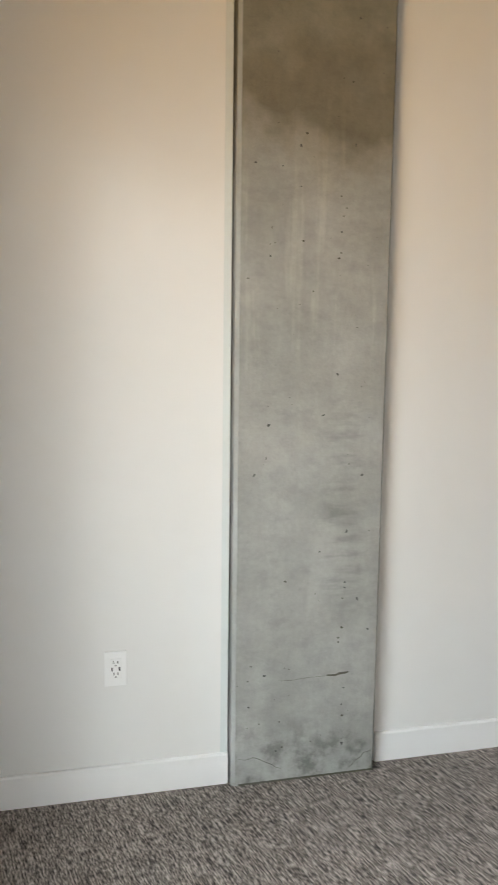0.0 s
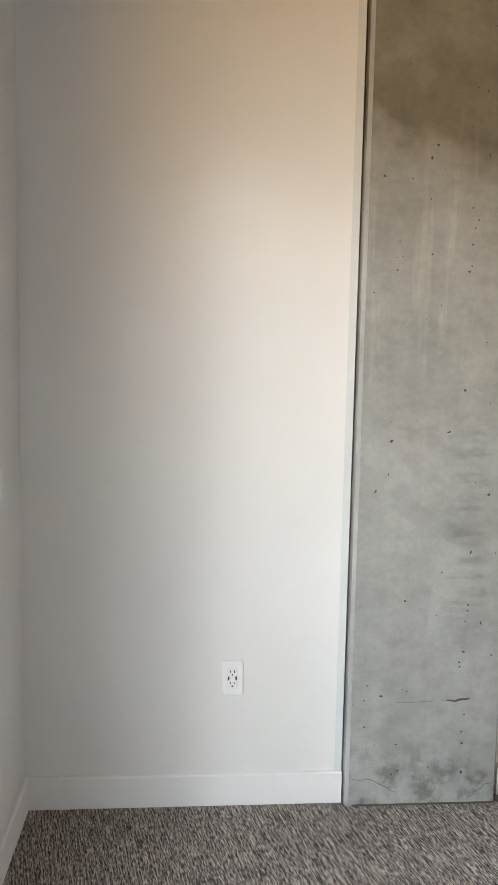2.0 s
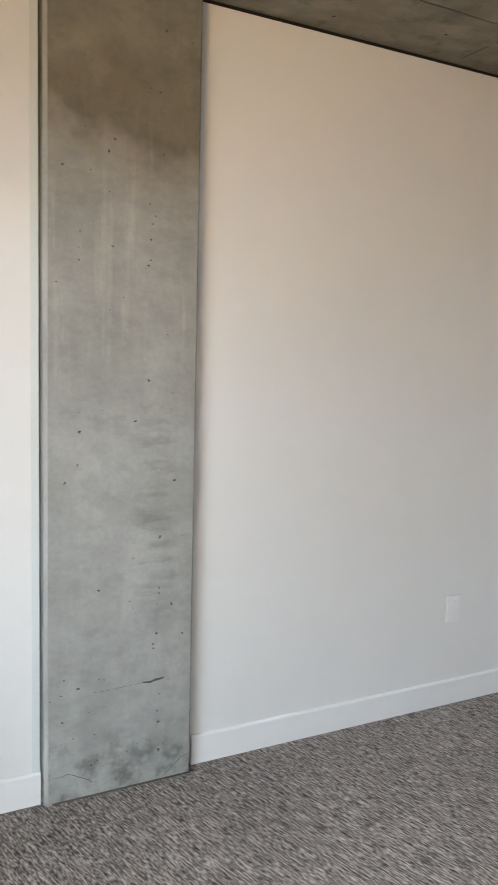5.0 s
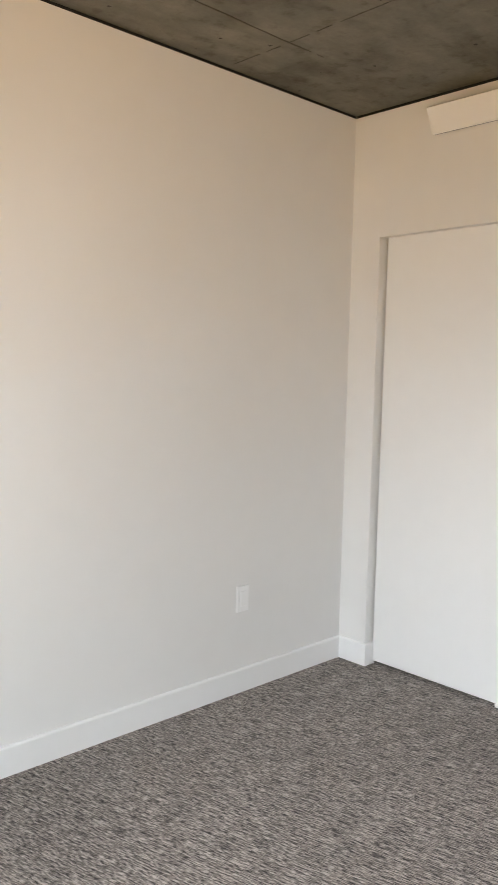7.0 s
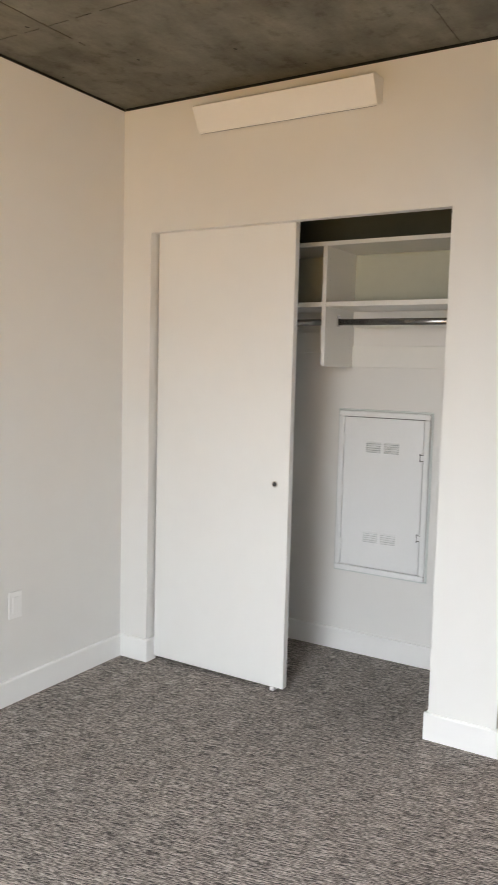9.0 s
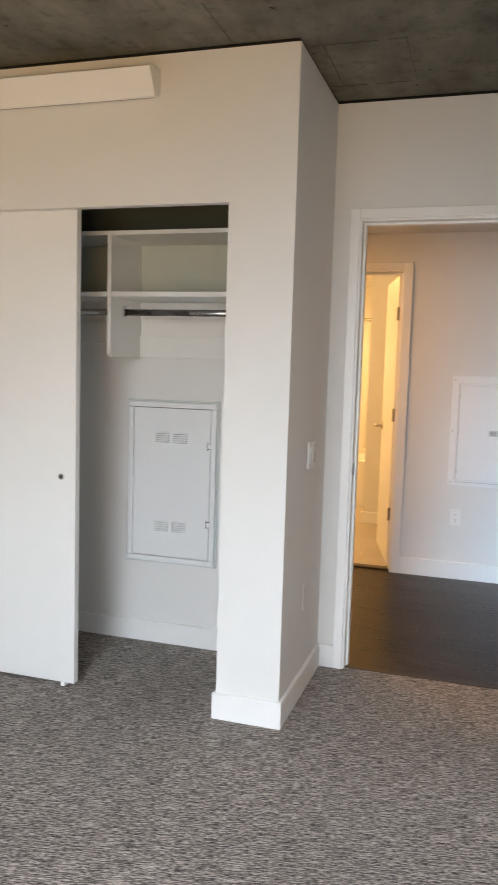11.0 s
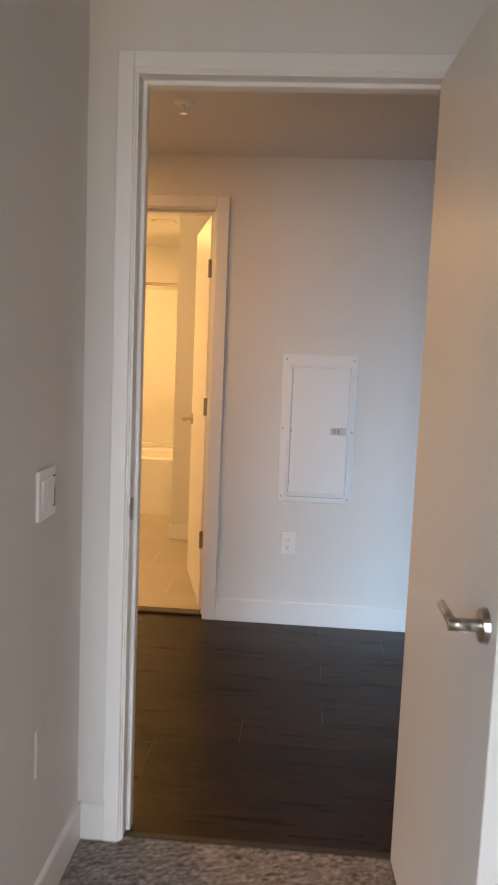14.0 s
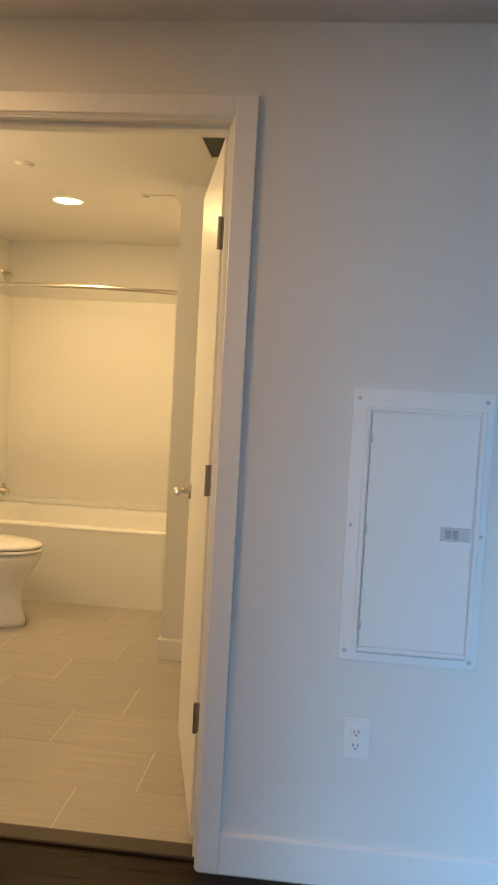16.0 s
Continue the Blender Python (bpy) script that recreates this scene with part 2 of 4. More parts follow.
def glass_material():
    m = bpy.data.materials.new("window_glass")
    m.use_nodes = True
    b = m.node_tree.nodes["Principled BSDF"]
    b.inputs["Transmission Weight"].default_value, b.inputs["Roughness"].default_value, b.inputs["IOR"].default_value = 1, 0.0, 1.1
    return m


WALL = material("white_wall_paint", (0.77, 0.765, 0.752), 0.7, vary=0.012, scale=1.4, fine=9, bump=0.12, bump_scale=260, spec=0.3)
CEIL_PAINT = material("white_ceiling_paint", (0.76, 0.75, 0.74), 0.8, vary=0.015, bump=0.1, spec=0.2)
TRIM = material("white_semigloss_trim", (0.85, 0.85, 0.845), 0.38, vary=0.012, fine=20, bump=0.03, bump_scale=90)
DOORWHITE = material("white_door_paint", (0.81, 0.81, 0.80), 0.36, vary=0.012, fine=14, bump=0.05, bump_scale=120)
MELAMINE = material("white_melamine", (0.78, 0.78, 0.76), 0.42, vary=0.012, fine=30)
PLASTIC = material("white_plastic", (0.85, 0.85, 0.845), 0.32, vary=0.008)
STEELWHITE = material("white_powder_coated_steel", (0.82, 0.83, 0.84), 0.42, vary=0.012, bump=0.04, bump_scale=400)
HEATWHITE = material("white_enamelled_metal", (0.84, 0.83, 0.81), 0.35, vary=0.01)
SLOT = material("dark_slot", (0.03, 0.03, 0.03), 0.6, vary=0.1)
GAPBLACK = material("black_shadow_gap", (0.008, 0.008, 0.008), 0.9, vary=0.1)
NICKEL = material("brushed_nickel", (0.56, 0.53, 0.49), 0.3, 1.0, vary=0.05, fine=300, bump=0.05, bump_scale=700)
CHROME = material("polished_chrome", (0.70, 0.70, 0.70), 0.12, 1.0, vary=0.02)
HINGE = material("satin_hinge_metal", (0.34, 0.32, 0.29), 0.38, 1.0, vary=0.06)
RODSTEEL = material("grey_rod_metal", (0.27, 0.27, 0.27), 0.25, 1.0, vary=0.04)
STEEL = material("stainless_steel", (0.27, 0.29, 0.30), 0.30, 1.0, vary=0.03, fine=400, bump=0.03, bump_scale=600)
DARKGREY = material("dark_grey_plastic", (0.04, 0.04, 0.042), 0.5, vary=0.08)
GREYBEAD = material("grey_corner_bead", (0.64, 0.68, 0.67), 0.5, vary=0.03)
PORCELAIN = material("glazed_porcelain", (0.82, 0.81, 0.79), 0.12, vary=0.008)
ACRYLIC = material("white_acrylic", (0.80, 0.79, 0.77), 0.36, vary=0.01)
GROUT = material("light_grout", (0.62, 0.59, 0.54), 0.9, vary=0.06, fine=200)
SUBFLOOR = material("dark_floor_joint", (0.012, 0.010, 0.009), 0.8, vary=0.1)
THRESH = material("dark_bronze_threshold", (0.035, 0.024, 0.015), 0.5, 0.1, vary=0.08)
WINFRAME = material("dark_window_frame", (0.05, 0.05, 0.032), 0.45, 0.3, vary=0.06)
PALEGREY = material("pale_grey_latch", (0.56, 0.57, 0.58), 0.5, vary=0.04)
STICKER = material("grey_label", (0.36, 0.37, 0.38), 0.5, vary=0.05)
CUBBY_SHADE = material("painted_cubby_shade", (0.50, 0.52, 0.45), 0.85, vary=0.03, fine=20)
DARK_SHEET = material("dark_grey_green_sheet", (0.15, 0.165, 0.135), 0.9, vary=0.06, fine=20)
CARPET = carpet_material()
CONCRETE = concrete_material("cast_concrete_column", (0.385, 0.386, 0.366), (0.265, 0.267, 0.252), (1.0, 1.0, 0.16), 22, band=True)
CONCRETE_EDGE = concrete_material("cast_concrete_edge", (0.44, 0.45, 0.44), (0.33, 0.34, 0.33), (1.0, 1.0, 0.2), 20)
SLAB = concrete_material("cast_concrete_slab", (0.212, 0.205, 0.177), (0.126, 0.121, 0.101), (0.5, 1.2, 1.0), 12, blotches=True)
SEAM = concrete_material("dark_form_seam", (0.125, 0.117, 0.098), (0.075, 0.07, 0.056), (1, 1, 1), 30)
STAIN = concrete_material("dark_concrete_stain", (0.12, 0.115, 0.10), (0.06, 0.06, 0.032), (1, 1, 1), 40)
PLANK = grain_material("dark_stained_oak", (0.013, 0.0066, 0.0034), (0.027, 0.0145, 0.0080), 0.27, "y", tint=0.3, bump=0.05, spec=0.13)
TILE = grain_material("grey_linear_porcelain_tile", (0.355, 0.322, 0.284), (0.42, 0.382, 0.338), 0.42, "y", tint=0.05, stretch=40, bump=0.03)
GLASS = glass_material()
BULB = lamp_material("warm_led_disc", (1.0, 0.66, 0.30), 38)
KITCHENBULB = lamp_material("kitchen_led_disc", (1.0, 0.70, 0.42), 30)

# ---------------------------------------------------------------- mesh helpers
ORIGIN = {}


def box(bm, x0, x1, y0, y1, z0, z1, bevel=0.0, segments=1):
    m = Matrix.Translation(((x0 + x1) / 2, (y0 + y1) / 2, (z0 + z1) / 2)) @ Matrix.Diagonal((x1 - x0, y1 - y0, z1 - z0, 1))
    made = bmesh.ops.create_cube(bm, size=1, matrix=m)["verts"]
    if bevel:
        edges = list({e for v in made for e in v.link_edges})
        bmesh.ops.bevel(bm, geom=edges, offset=bevel, segments=segments, affect="EDGES", profile=0.5)
    return bm


def boxes(*specs, bevel=0.0, segments=1):
    bm = bmesh.new()
    for s in specs:
        box(bm, *s, bevel=bevel, segments=segments)
    return bm


def rod(bm, a, b, r, r2=None, sides=20, caps=True):
    """A round bar from a to b."""
    a, b = Vector(a), Vector(b)
    m = Matrix.Translation((a + b) / 2) @ (b - a).to_track_quat("Z", "Y").to_matrix().to_4x4()
    bmesh.ops.create_cone(bm, cap_ends=caps, segments=sides, radius1=r, radius2=r if r2 is None else r2, depth=(b - a).length, matrix=m)
    return bm


def rods(*specs, sides=20):
    bm = bmesh.new()
    for s in specs:
        rod(bm, *s, sides=sides)
    return bm


def extruded(outline, axis, lo, hi):
    """A closed outline of 2D points, drawn out along an axis: x takes (y, z), y takes (x, z), z takes (x, y)."""
    bm = bmesh.new()
    place = {"x": lambda u, v, w: (w, u, v), "y": lambda u, v, w: (u, w, v), "z": lambda u, v, w: (u, v, w)}[axis]
    rings = [[bm.verts.new(place(u, v, w)) for u, v in outline] for w in (lo, hi)]
    bm.faces.new(rings[0])
    bm.faces.new(reversed(rings[1]))
    k = len(outline)
    for i in range(k):
        bm.faces.new((rings[0][i], rings[1][i], rings[1][(i + 1) % k], rings[0][(i + 1) % k]))
    bmesh.ops.recalc_face_normals(bm, faces=bm.faces)
    return bm


def lofted(rings, caps=True, closed=True):
    """A skin over rings of equal count."""
    bm = bmesh.new()
    made = [[bm.verts.new(p) for p in ring] for ring in rings]
    k = len(rings[0])
    for a, b in zip(made, made[1:]):
        for i in range(k if closed else k - 1):
            bm.faces.new((a[i], a[(i + 1) % k], b[(i + 1) % k], b[i]))
    if caps:
        bm.faces.new(list(reversed(made[0])))
        bm.faces.new(made[-1])
    bmesh.ops.recalc_face_normals(bm, faces=bm.faces)
    return bm


def tube(points, r, sides=14):
    rings = []
    pts = [Vector(p) for p in points]
    for i, p in enumerate(pts):
        d = (pts[min(i + 1, len(pts) - 1)] - pts[max(i - 1, 0)]).normalized()
        side = d.cross(Vector((0, 0, 1)) if abs(d.z) < 0.9 else Vector((1, 0, 0))).normalized()
        up = side.cross(d)
        rings.append([p + r * (math.cos(2 * math.pi * k / sides) * side + math.sin(2 * math.pi * k / sides) * up) for k in range(sides)])
    return lofted(rings)


def smooth(bm):
    for f in bm.faces:
        f.smooth = len(f.verts) == 4
    return bm


def mesh_of(name, bm, mat, loc=(0, 0, 0)):
    bmesh.ops.translate(bm, verts=bm.verts, vec=-Vector(loc))
    me = bpy.data.meshes.new(name)
    bm.to_mesh(me)
    bm.free()
    me.materials.append(mat)
    return me


def solid(name, bm, mat, label="", category="", kind="", group=""):
    """A top-level mesh with its origin at the world's."""
    ob = new(name, mesh_of(name, bm, mat))
    ORIGIN[ob.name] = (0, 0, 0)
    return tagged(ob, label, category, group, kind)


def thing(name, loc, label, category, group=""):
    ob = new(name)
    ob.empty_display_size = 0.1
    ob.location = loc
    ORIGIN[ob.name] = tuple(loc)
    return tagged(ob, label, category, group)


def part(name, bm, mat, parent, label=""):
    """A mesh under a thing or a part, given in world places."""
    loc = ORIGIN[parent.name]
    ob = new(name, mesh_of(name, bm, mat, loc))
    ob.parent = parent
    ORIGIN[ob.name] = loc
    return tagged(ob, label)


def structure(name, bm, mat, label, category):
    return solid(name, bm, mat, label, category, "structure")


# ---------------------------------------------------------------- bedroom shell
CZ, WT = 2.588, 2.574      # concrete ceiling, top of the painted walls
SY = -2.850               # south wall
OPEN_N, OPEN_S = -1.905, -2.722   # bedroom door opening
BATH_S, BATH_N = -1.913, -1.121   # bathroom door opening
EX = 5.955                # hall's east wall
LZ = 2.70                 # living room ceiling

carpet = structure("floor", boxes((-0.01, 4.12, SY, 0.022, -0.06, 0.0)), CARPET, "grey and brown tweed loop-pile carpet on the bedroom floor", "carpet floor")

structure("wall_west", boxes((-0.26, -0.01, -2.95, -2.76, 0, CZ), (-0.26, -0.01, -0.92, 0.25, 0, CZ), (-0.26, -0.01, -2.76, -0.92, 0, 0.22), (-0.26, -0.01, -2.76, -0.92, 2.42, CZ)), WALL, "white painted bedroom wall with a tall window", "wall")
structure("wall_south", boxes((-0.01, 4.1, -2.95, SY, 0, WT)), WALL, "plain white painted bedroom wall beside the door", "wall")
structure("wall_north_1", boxes((-0.01, 0.986, 0.0, 0.16, 0, WT)), WALL, "white painted wall between the corner and the concrete column", "wall")
structure("wall_north_2", boxes((1.534, 4.1, 0.022, 0.16, 0, WT)), WALL, "white painted wall between the concrete column and the closet", "wall")
structure("wall_north_backing", boxes((-0.26, 4.22, 0.25, 0.33, -0.06, CZ)), GAPBLACK, "dark backing behind the wall joints", "wall")
structure("wall_closet", boxes((3.4, 3.52, -0.14, 0.022, 0, WT), (3.4, 3.442, -1.533, -0.14, 2.018, WT), (3.4, 3.52, -1.793, -1.533, 0, WT), (3.52, 4.1, -1.793, -1.66, 0, WT)), WALL, "white painted closet wall with a wide doorway", "wall")
structure("wall_door", boxes((4.1, 4.22, OPEN_N, 0.25, 0, WT), (4.1, 4.22, -2.95, OPEN_S, 0, WT), (4.1, 4.22, OPEN_S, OPEN_N, 2.081, WT)), WALL, "white painted wall with the bedroom doorway", "wall")

# concrete ceiling with the raised seams left by the form panels
ceil = boxes((-0.26, 4.22, -2.95, 0.25, CZ, CZ + 0.2))
seam_rng = random.Random(11)


def seam(bm, x0, y0, x1, y1, w):
    """A broken, wavering form seam along x or y."""
    n = max(2, int((abs(x1 - x0) + abs(y1 - y0)) / 0.035))
    walk_off = 0.0
    for k in range(n):
        if seam_rng.random() < 0.1:
            continue
        a, b = k / n, (k + 1) / n
        walk_off = off = 0.9 * walk_off + seam_rng.uniform(-0.0016, 0.0016)
        ww = w * seam_rng.uniform(0.35, 0.9)
        if x0 == x1:
            box(bm, x0 - ww + off, x0 + ww + off, y0 + (y1 - y0) * a, y0 + (y1 - y0) * b, CZ - 0.002, CZ + 0.01)
        else:
            box(bm, x0 + (x1 - x0) * a, x0 + (x1 - x0) * b, y0 - ww + off, y0 + ww + off, CZ - 0.002, CZ + 0.01)


solid_faces = len(ceil.faces)
for x0, y0, x1, y1, w in ((2.592, -1.1, 2.592, -0.02, 0.002), (1.37, -2.80, 1.37, -0.02, 0.002), (0.0, -0.318, 2.78, -0.318, 0.0030), (0.0, -1.538, 3.38, -1.538, 0.0016), (3.49, -2.16, 3.49, -1.81, 0.002), (3.92, -2.16, 3.92, -1.81, 0.002), (3.49, -2.155, 3.92, -2.155, 0.002), (3.49, -1.85, 3.92, -1.85, 0.002)):
    seam(ceil, x0, y0, x1, y1, w)
ceil.faces.ensure_lookup_table()
for f in ceil.faces[solid_faces:]:
    f.material_index = 1
slab = structure("ceiling", ceil, SLAB, "bare grey-brown cast concrete ceiling with form seams", "ceiling")
slab.data.materials.append(SEAM)

gap = 0.006
structure("trim_ceiling_gap", boxes((-0.01, 1.01, gap, 0.1, WT, CZ), (1.53, 3.4 + gap, 0.022 + gap, 0.1, WT, CZ), (3.4 + gap, 3.45, -1.793 + gap, 0.015 + gap, WT, CZ), (3.45, 4.1 + gap, -1.793 + gap, -1.72, WT, CZ), (4.1 + gap, 4.15, SY - gap, -1.793 + gap, WT, CZ), (0.0, 4.1 + gap, -2.9, SY - gap, WT, CZ)), GAPBLACK, "black shadow gap between the walls and the concrete ceiling", "shadow gap")


def column_part():
    """The column's shaft with one chamfered arris."""
    x0, x1, y0, y1, c = 1.017, 1.518, -0.036, 0.24, 0.012
    bm = extruded([(x0, y1), (x0, y0 + 0.008), (x0 + c, y0), (x1 - 0.006, y0), (x1, y0 + 0.006), (x1, y1)], "z", 0.0, CZ)
    bm.verts.ensure_lookup_table()
    return bm


column = thing("concrete_column", (1.29, -0.03, 0), "bare grey cast concrete column with pits and cracks, set in the white wall", "column")
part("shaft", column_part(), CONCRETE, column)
part("chamfer", extruded([(1.0170, -0.0290), (1.0285, -0.0367), (1.0295, -0.0362), (1.0180, -0.0275)], "z", 0.012, CZ), CONCRETE_EDGE, column, "smooth pale chamfered concrete edge")
part("base_fin", boxes((1.04, 1.514, -0.0375, -0.035, 0.0, 0.006)), STAIN, column, "dark joint where the concrete meets the carpet")
structure("trim_corner_bead", boxes((0.986, 1.010, -0.001, 0.16, 0, WT)), GREYBEAD, "grey metal edge bead where the wall stops beside the column", "edge trim")


def blot(points, y, thick):
    """A flat irregular mark on the column's face."""
    return extruded([(x, z) for x, z in points], "y", y, y + thick)


def crack(name, points, width, label):
    pts = [Vector((x - 0.02, -0.0363, z)) for x, z in points]
    bm = bmesh.new()
    rows = []
    for i, p in enumerate(pts):
        d = (pts[min(i + 1, len(pts) - 1)] - pts[max(i - 1, 0)]).normalized()
        s = Vector((-d.z, 0, d.x)) * width * (0.35 + 0.65 * math.sin(math.pi * (i + 0.5) / len(pts)))
        rows.append((bm.verts.new(p + s), bm.verts.new(p - s)))
    for (a, b), (c, d) in zip(rows, rows[1:]):
        bm.faces.new((a, b, d, c))
    part(name, bm, STAIN, column, label)


crack("crack", [(1.06, 0.093), (1.085, 0.088), (1.11, 0.094), (1.13, 0.086), (1.15, 0.074), (1.175, 0.062), (1.19, 0.05), (1.205, 0.045)], 0.0010, "dark hairline crack in the concrete")
crack("crack", [(1.44, 0.012), (1.462, 0.03), (1.468, 0.041), (1.49, 0.052), (1.5, 0.066), (1.52, 0.07), (1.534, 0.078)], 0.0010, "dark hairline crack in the concrete")
crack("scratch", [(1.36, 0.357), (1.39, 0.354), (1.405, 0.359), (1.425, 0.360), (1.437, 0.362)], 0.0042, "dark horizontal gouge in the concrete")
crack("scratch", [(1.19, 0.352), (1.24, 0.350), (1.29, 0.354), (1.36, 0.355)], 0.0005, "faint form line in the concrete")
for cx, cz, w in ((1.41, 0.51, 0.0045), (1.398, 0.475, 0.004), (1.211, 0.679, 0.0042), (1.40, 0.46, 0.0035), (1.41, 0.61, 0.003), (1.255, 2.079, 0.004), (1.368, 1.711, 0.0045), (1.375, 1.728, 0.003), (1.37, 1.90, 0.003), (1.40, 2.24, 0.0035), (1.076, 1.641, 0.003), (1.25, 1.76, 0.0035), (1.16, 1.75, 0.002), (1.38, 1.84, 0.003), (1.39, 1.865, 0.003), (1.42, 1.06, 0.0028), (1.10, 0.40, 0.003), (1.09, 0.35, 0.003), (1.42, 0.20, 0.0045), (1.20, 0.2, 0.003), (1.13, 0.2, 0.0025), (1.09, 0.19, 0.002), (1.23, 0.38, 0.0026), (1.215, 0.385, 0.0022), (1.21, 0.11, 0.0035), (1.31, 0.12, 0.0025)):
    k, cx, cz = 9, cx - 0.022, cz + 0.009
    part("air_hole", blot([(cx + w * (1 + 0.3 * math.sin(3 * i + cz * 40)) * math.cos(2 * math.pi * i / k), cz + w * 0.8 * (1 + 0.3 * math.cos(2 * i + cx * 50)) * math.sin(2 * math.pi * i / k)) for i in range(k)], -0.0365, 0.004), STAIN, column)

hole_rng = random.Random(21)
for _ in range(26):
    k, cx, cz, w = 7, hole_rng.uniform(1.05, 1.49), hole_rng.uniform(0.1, 2.5), hole_rng.uniform(0.0010, 0.0024)
    part("air_hole", blot([(cx + w * hole_rng.uniform(0.6, 1.2) * math.cos(2 * math.pi * i / k), cz + w * hole_rng.uniform(0.6, 1.5) * math.sin(2 * math.pi * i / k)) for i in range(k)], -0.0365, 0.004), STAIN, column)

# baseboards with an eased upper edge
BH, BT = 0.106, 0.013


def baseboard(name, runs, h=BH):
    """Runs of (x0, y0, x1, y1, nx, ny): from and to along the wall, and the side that it stands out to."""
    bm = bmesh.new()
    for x0, y0, x1, y1, nx, ny in runs:
        prof = [(0, 0), (BT, 0), (BT, h - 0.006), (BT - 0.0035, h - 0.001), (BT - 0.007, h), (0, h)]
        ends = []
        for x, y in ((x0, y0), (x1, y1)):
            ends.append([bm.verts.new((x + nx * u, y + ny * u, v)) for u, v in prof])
        bm.faces.new(ends[0])
        bm.faces.new(list(reversed(ends[1])))
        for i in range(6):
            bm.faces.new((ends[0][i], ends[1][i], ends[1][(i + 1) % 6], ends[0][(i + 1) % 6]))
    bmesh.ops.recalc_face_normals(bm, faces=bm.faces)
    return structure(name, bm, TRIM, "white painted wooden baseboard with an eased top edge", "baseboard")


e = BT
baseboard("baseboard_west", [(-0.01, SY, -0.01, 0, 1, 0)])
baseboard("baseboard_north_1", [(-0.01 + e, 0, 1.010, 0, 0, -1)])
baseboard("baseboard_north_2", [(1.542, 0.022, 3.4, 0.022, 0, -1)])
baseboard("baseboard_closet", [(3.4, 0.022 - e, 3.4, -0.14 - e, -1, 0), (3.4, -0.14, 3.46, -0.14, 0, -1), (3.4, -1.533 + e, 3.4, -1.793 - e, -1, 0), (3.4, -1.533, 3.46, -1.533, 0, 1), (3.4, -1.793, 4.1, -1.793, 0, -1)])
baseboard("baseboard_closet_inside", [(4.1, 0.015, 4.1, -1.66, -1, 0)])
baseboard("baseboard_door_wall", [(4.1, -1.793 - e, 4.1, OPEN_N + 0.034, -1, 0)])
baseboard("baseboard_south", [(-0.01 + e, SY, 4.1, SY, 0, 1)])
baseboard("baseboard_hall", [(EX, BATH_S - 0.053, EX, -2.975 - e, -1, 0), (EX, -2.975, 6.07, -2.975, 0, -1), (4.22, OPEN_N + 0.034, 4.22, -0.3, 1, 0), (4.22, -2.95, 4.22, OPEN_S - 0.034, 1, 0)], 0.118)


def casing(name, face, out, y0, y1, top, wide=0.078, deep=0.017, head=None):
    """Flat door casing with a stepped inner edge on one side of a wall at x = face; out is the side it stands out to."""
    bm = bmesh.new()
    a, b = sorted((face, face + out * deep))
    c, d = sorted((face, face + out * deep * 0.55))
    lap, step = 0.013, 0.004
    head = head or wide
    for u0, u1, v0, v1, lo, hi in ((y0 - wide, y0 + lap - step, 0, top + head, a, b), (y1 - lap + step, y1 + wide, 0, top + head, a, b), (y0 + lap - step, y1 - lap + step, top - lap + step, top + head, a, b)):
        box(bm, lo, hi, u0, u1, v0, v1, bevel=0.0025)
    for u0, u1, v0, v1 in ((y0 + lap - step, y0 + lap, 0, top - lap), (y1 - lap, y1 - lap + step, 0, top - lap), (y0 + lap - step, y1 - lap + step, top - lap, top - lap + step)):
        box(bm, c, d, u0, u1, v0, v1)
    return structure(name, bm, TRIM, "white painted flat door casing", "door casing")


def jamb(name, x0, x1, y0, y1, top, stop_lo, stop_hi):
    bm = boxes((x0, x1, y0 - 0.001, y0 + 0.018, 0, top), (x0, x1, y1 - 0.018, y1 + 0.001, 0, top), (x0, x1, y0 + 0.018, y1 - 0.018, top - 0.018, top + 0.001))
    for s in ((stop_lo, stop_hi, y0 + 0.018, y0 + 0.03, 0, top - 0.018), (stop_lo, stop_hi, y1 - 0.03, y1 - 0.018, 0, top - 0.018), (stop_lo, stop_hi, y0 + 0.03, y1 - 0.03, top - 0.03, top - 0.018)):
        box(bm, *s, bevel=0.002)
    return structure(name, bm, TRIM, "white painted door jamb with a stop", "door jamb")


casing("trim_bedroom_casing", 4.1, -1, OPEN_S, OPEN_N, 2.081, wide=0.034)
casing("trim_bedroom_casing_hall_side", 4.22, 1, OPEN_S, OPEN_N, 2.081, wide=0.034)
jamb("trim_bedroom_jamb", 4.098, 4.222, OPEN_S, OPEN_N, 2.081, 4.142, 4.18)
casing("trim_bathroom_casing", EX, -1, BATH_S, BATH_N, 2.078, wide=0.053, head=0.045)
jamb("trim_bathroom_jamb", EX - 0.002, 6.072, BATH_S, BATH_N, 2.078, 5.99, 6.03)

# bedroom window: frame, mullion and panes in the west wall
window = thing("window_1", (-0.2, -1.71, 0.22), "tall window with a dark frame in the bedroom wall", "window")
tagged(window, kind="structure")
part("window_frame", boxes((-0.21, -0.15, -2.76, -2.71, 0.22, 2.42), (-0.21, -0.15, -0.97, -0.92, 0.22, 2.42), (-0.21, -0.15, -2.71, -0.97, 0.22, 0.27), (-0.21, -0.15, -2.71, -0.97, 2.37, 2.42)), WINFRAME, window)
pane = part("pane", boxes((-0.185, -0.175, -2.71, -0.97, 0.27, 2.37)), GLASS, window)
pane.visible_shadow = False
part("window_sill", boxes((-0.15, 0.02, -2.76, -0.92, 0.20, 0.22), bevel=0.003), TRIM, window)

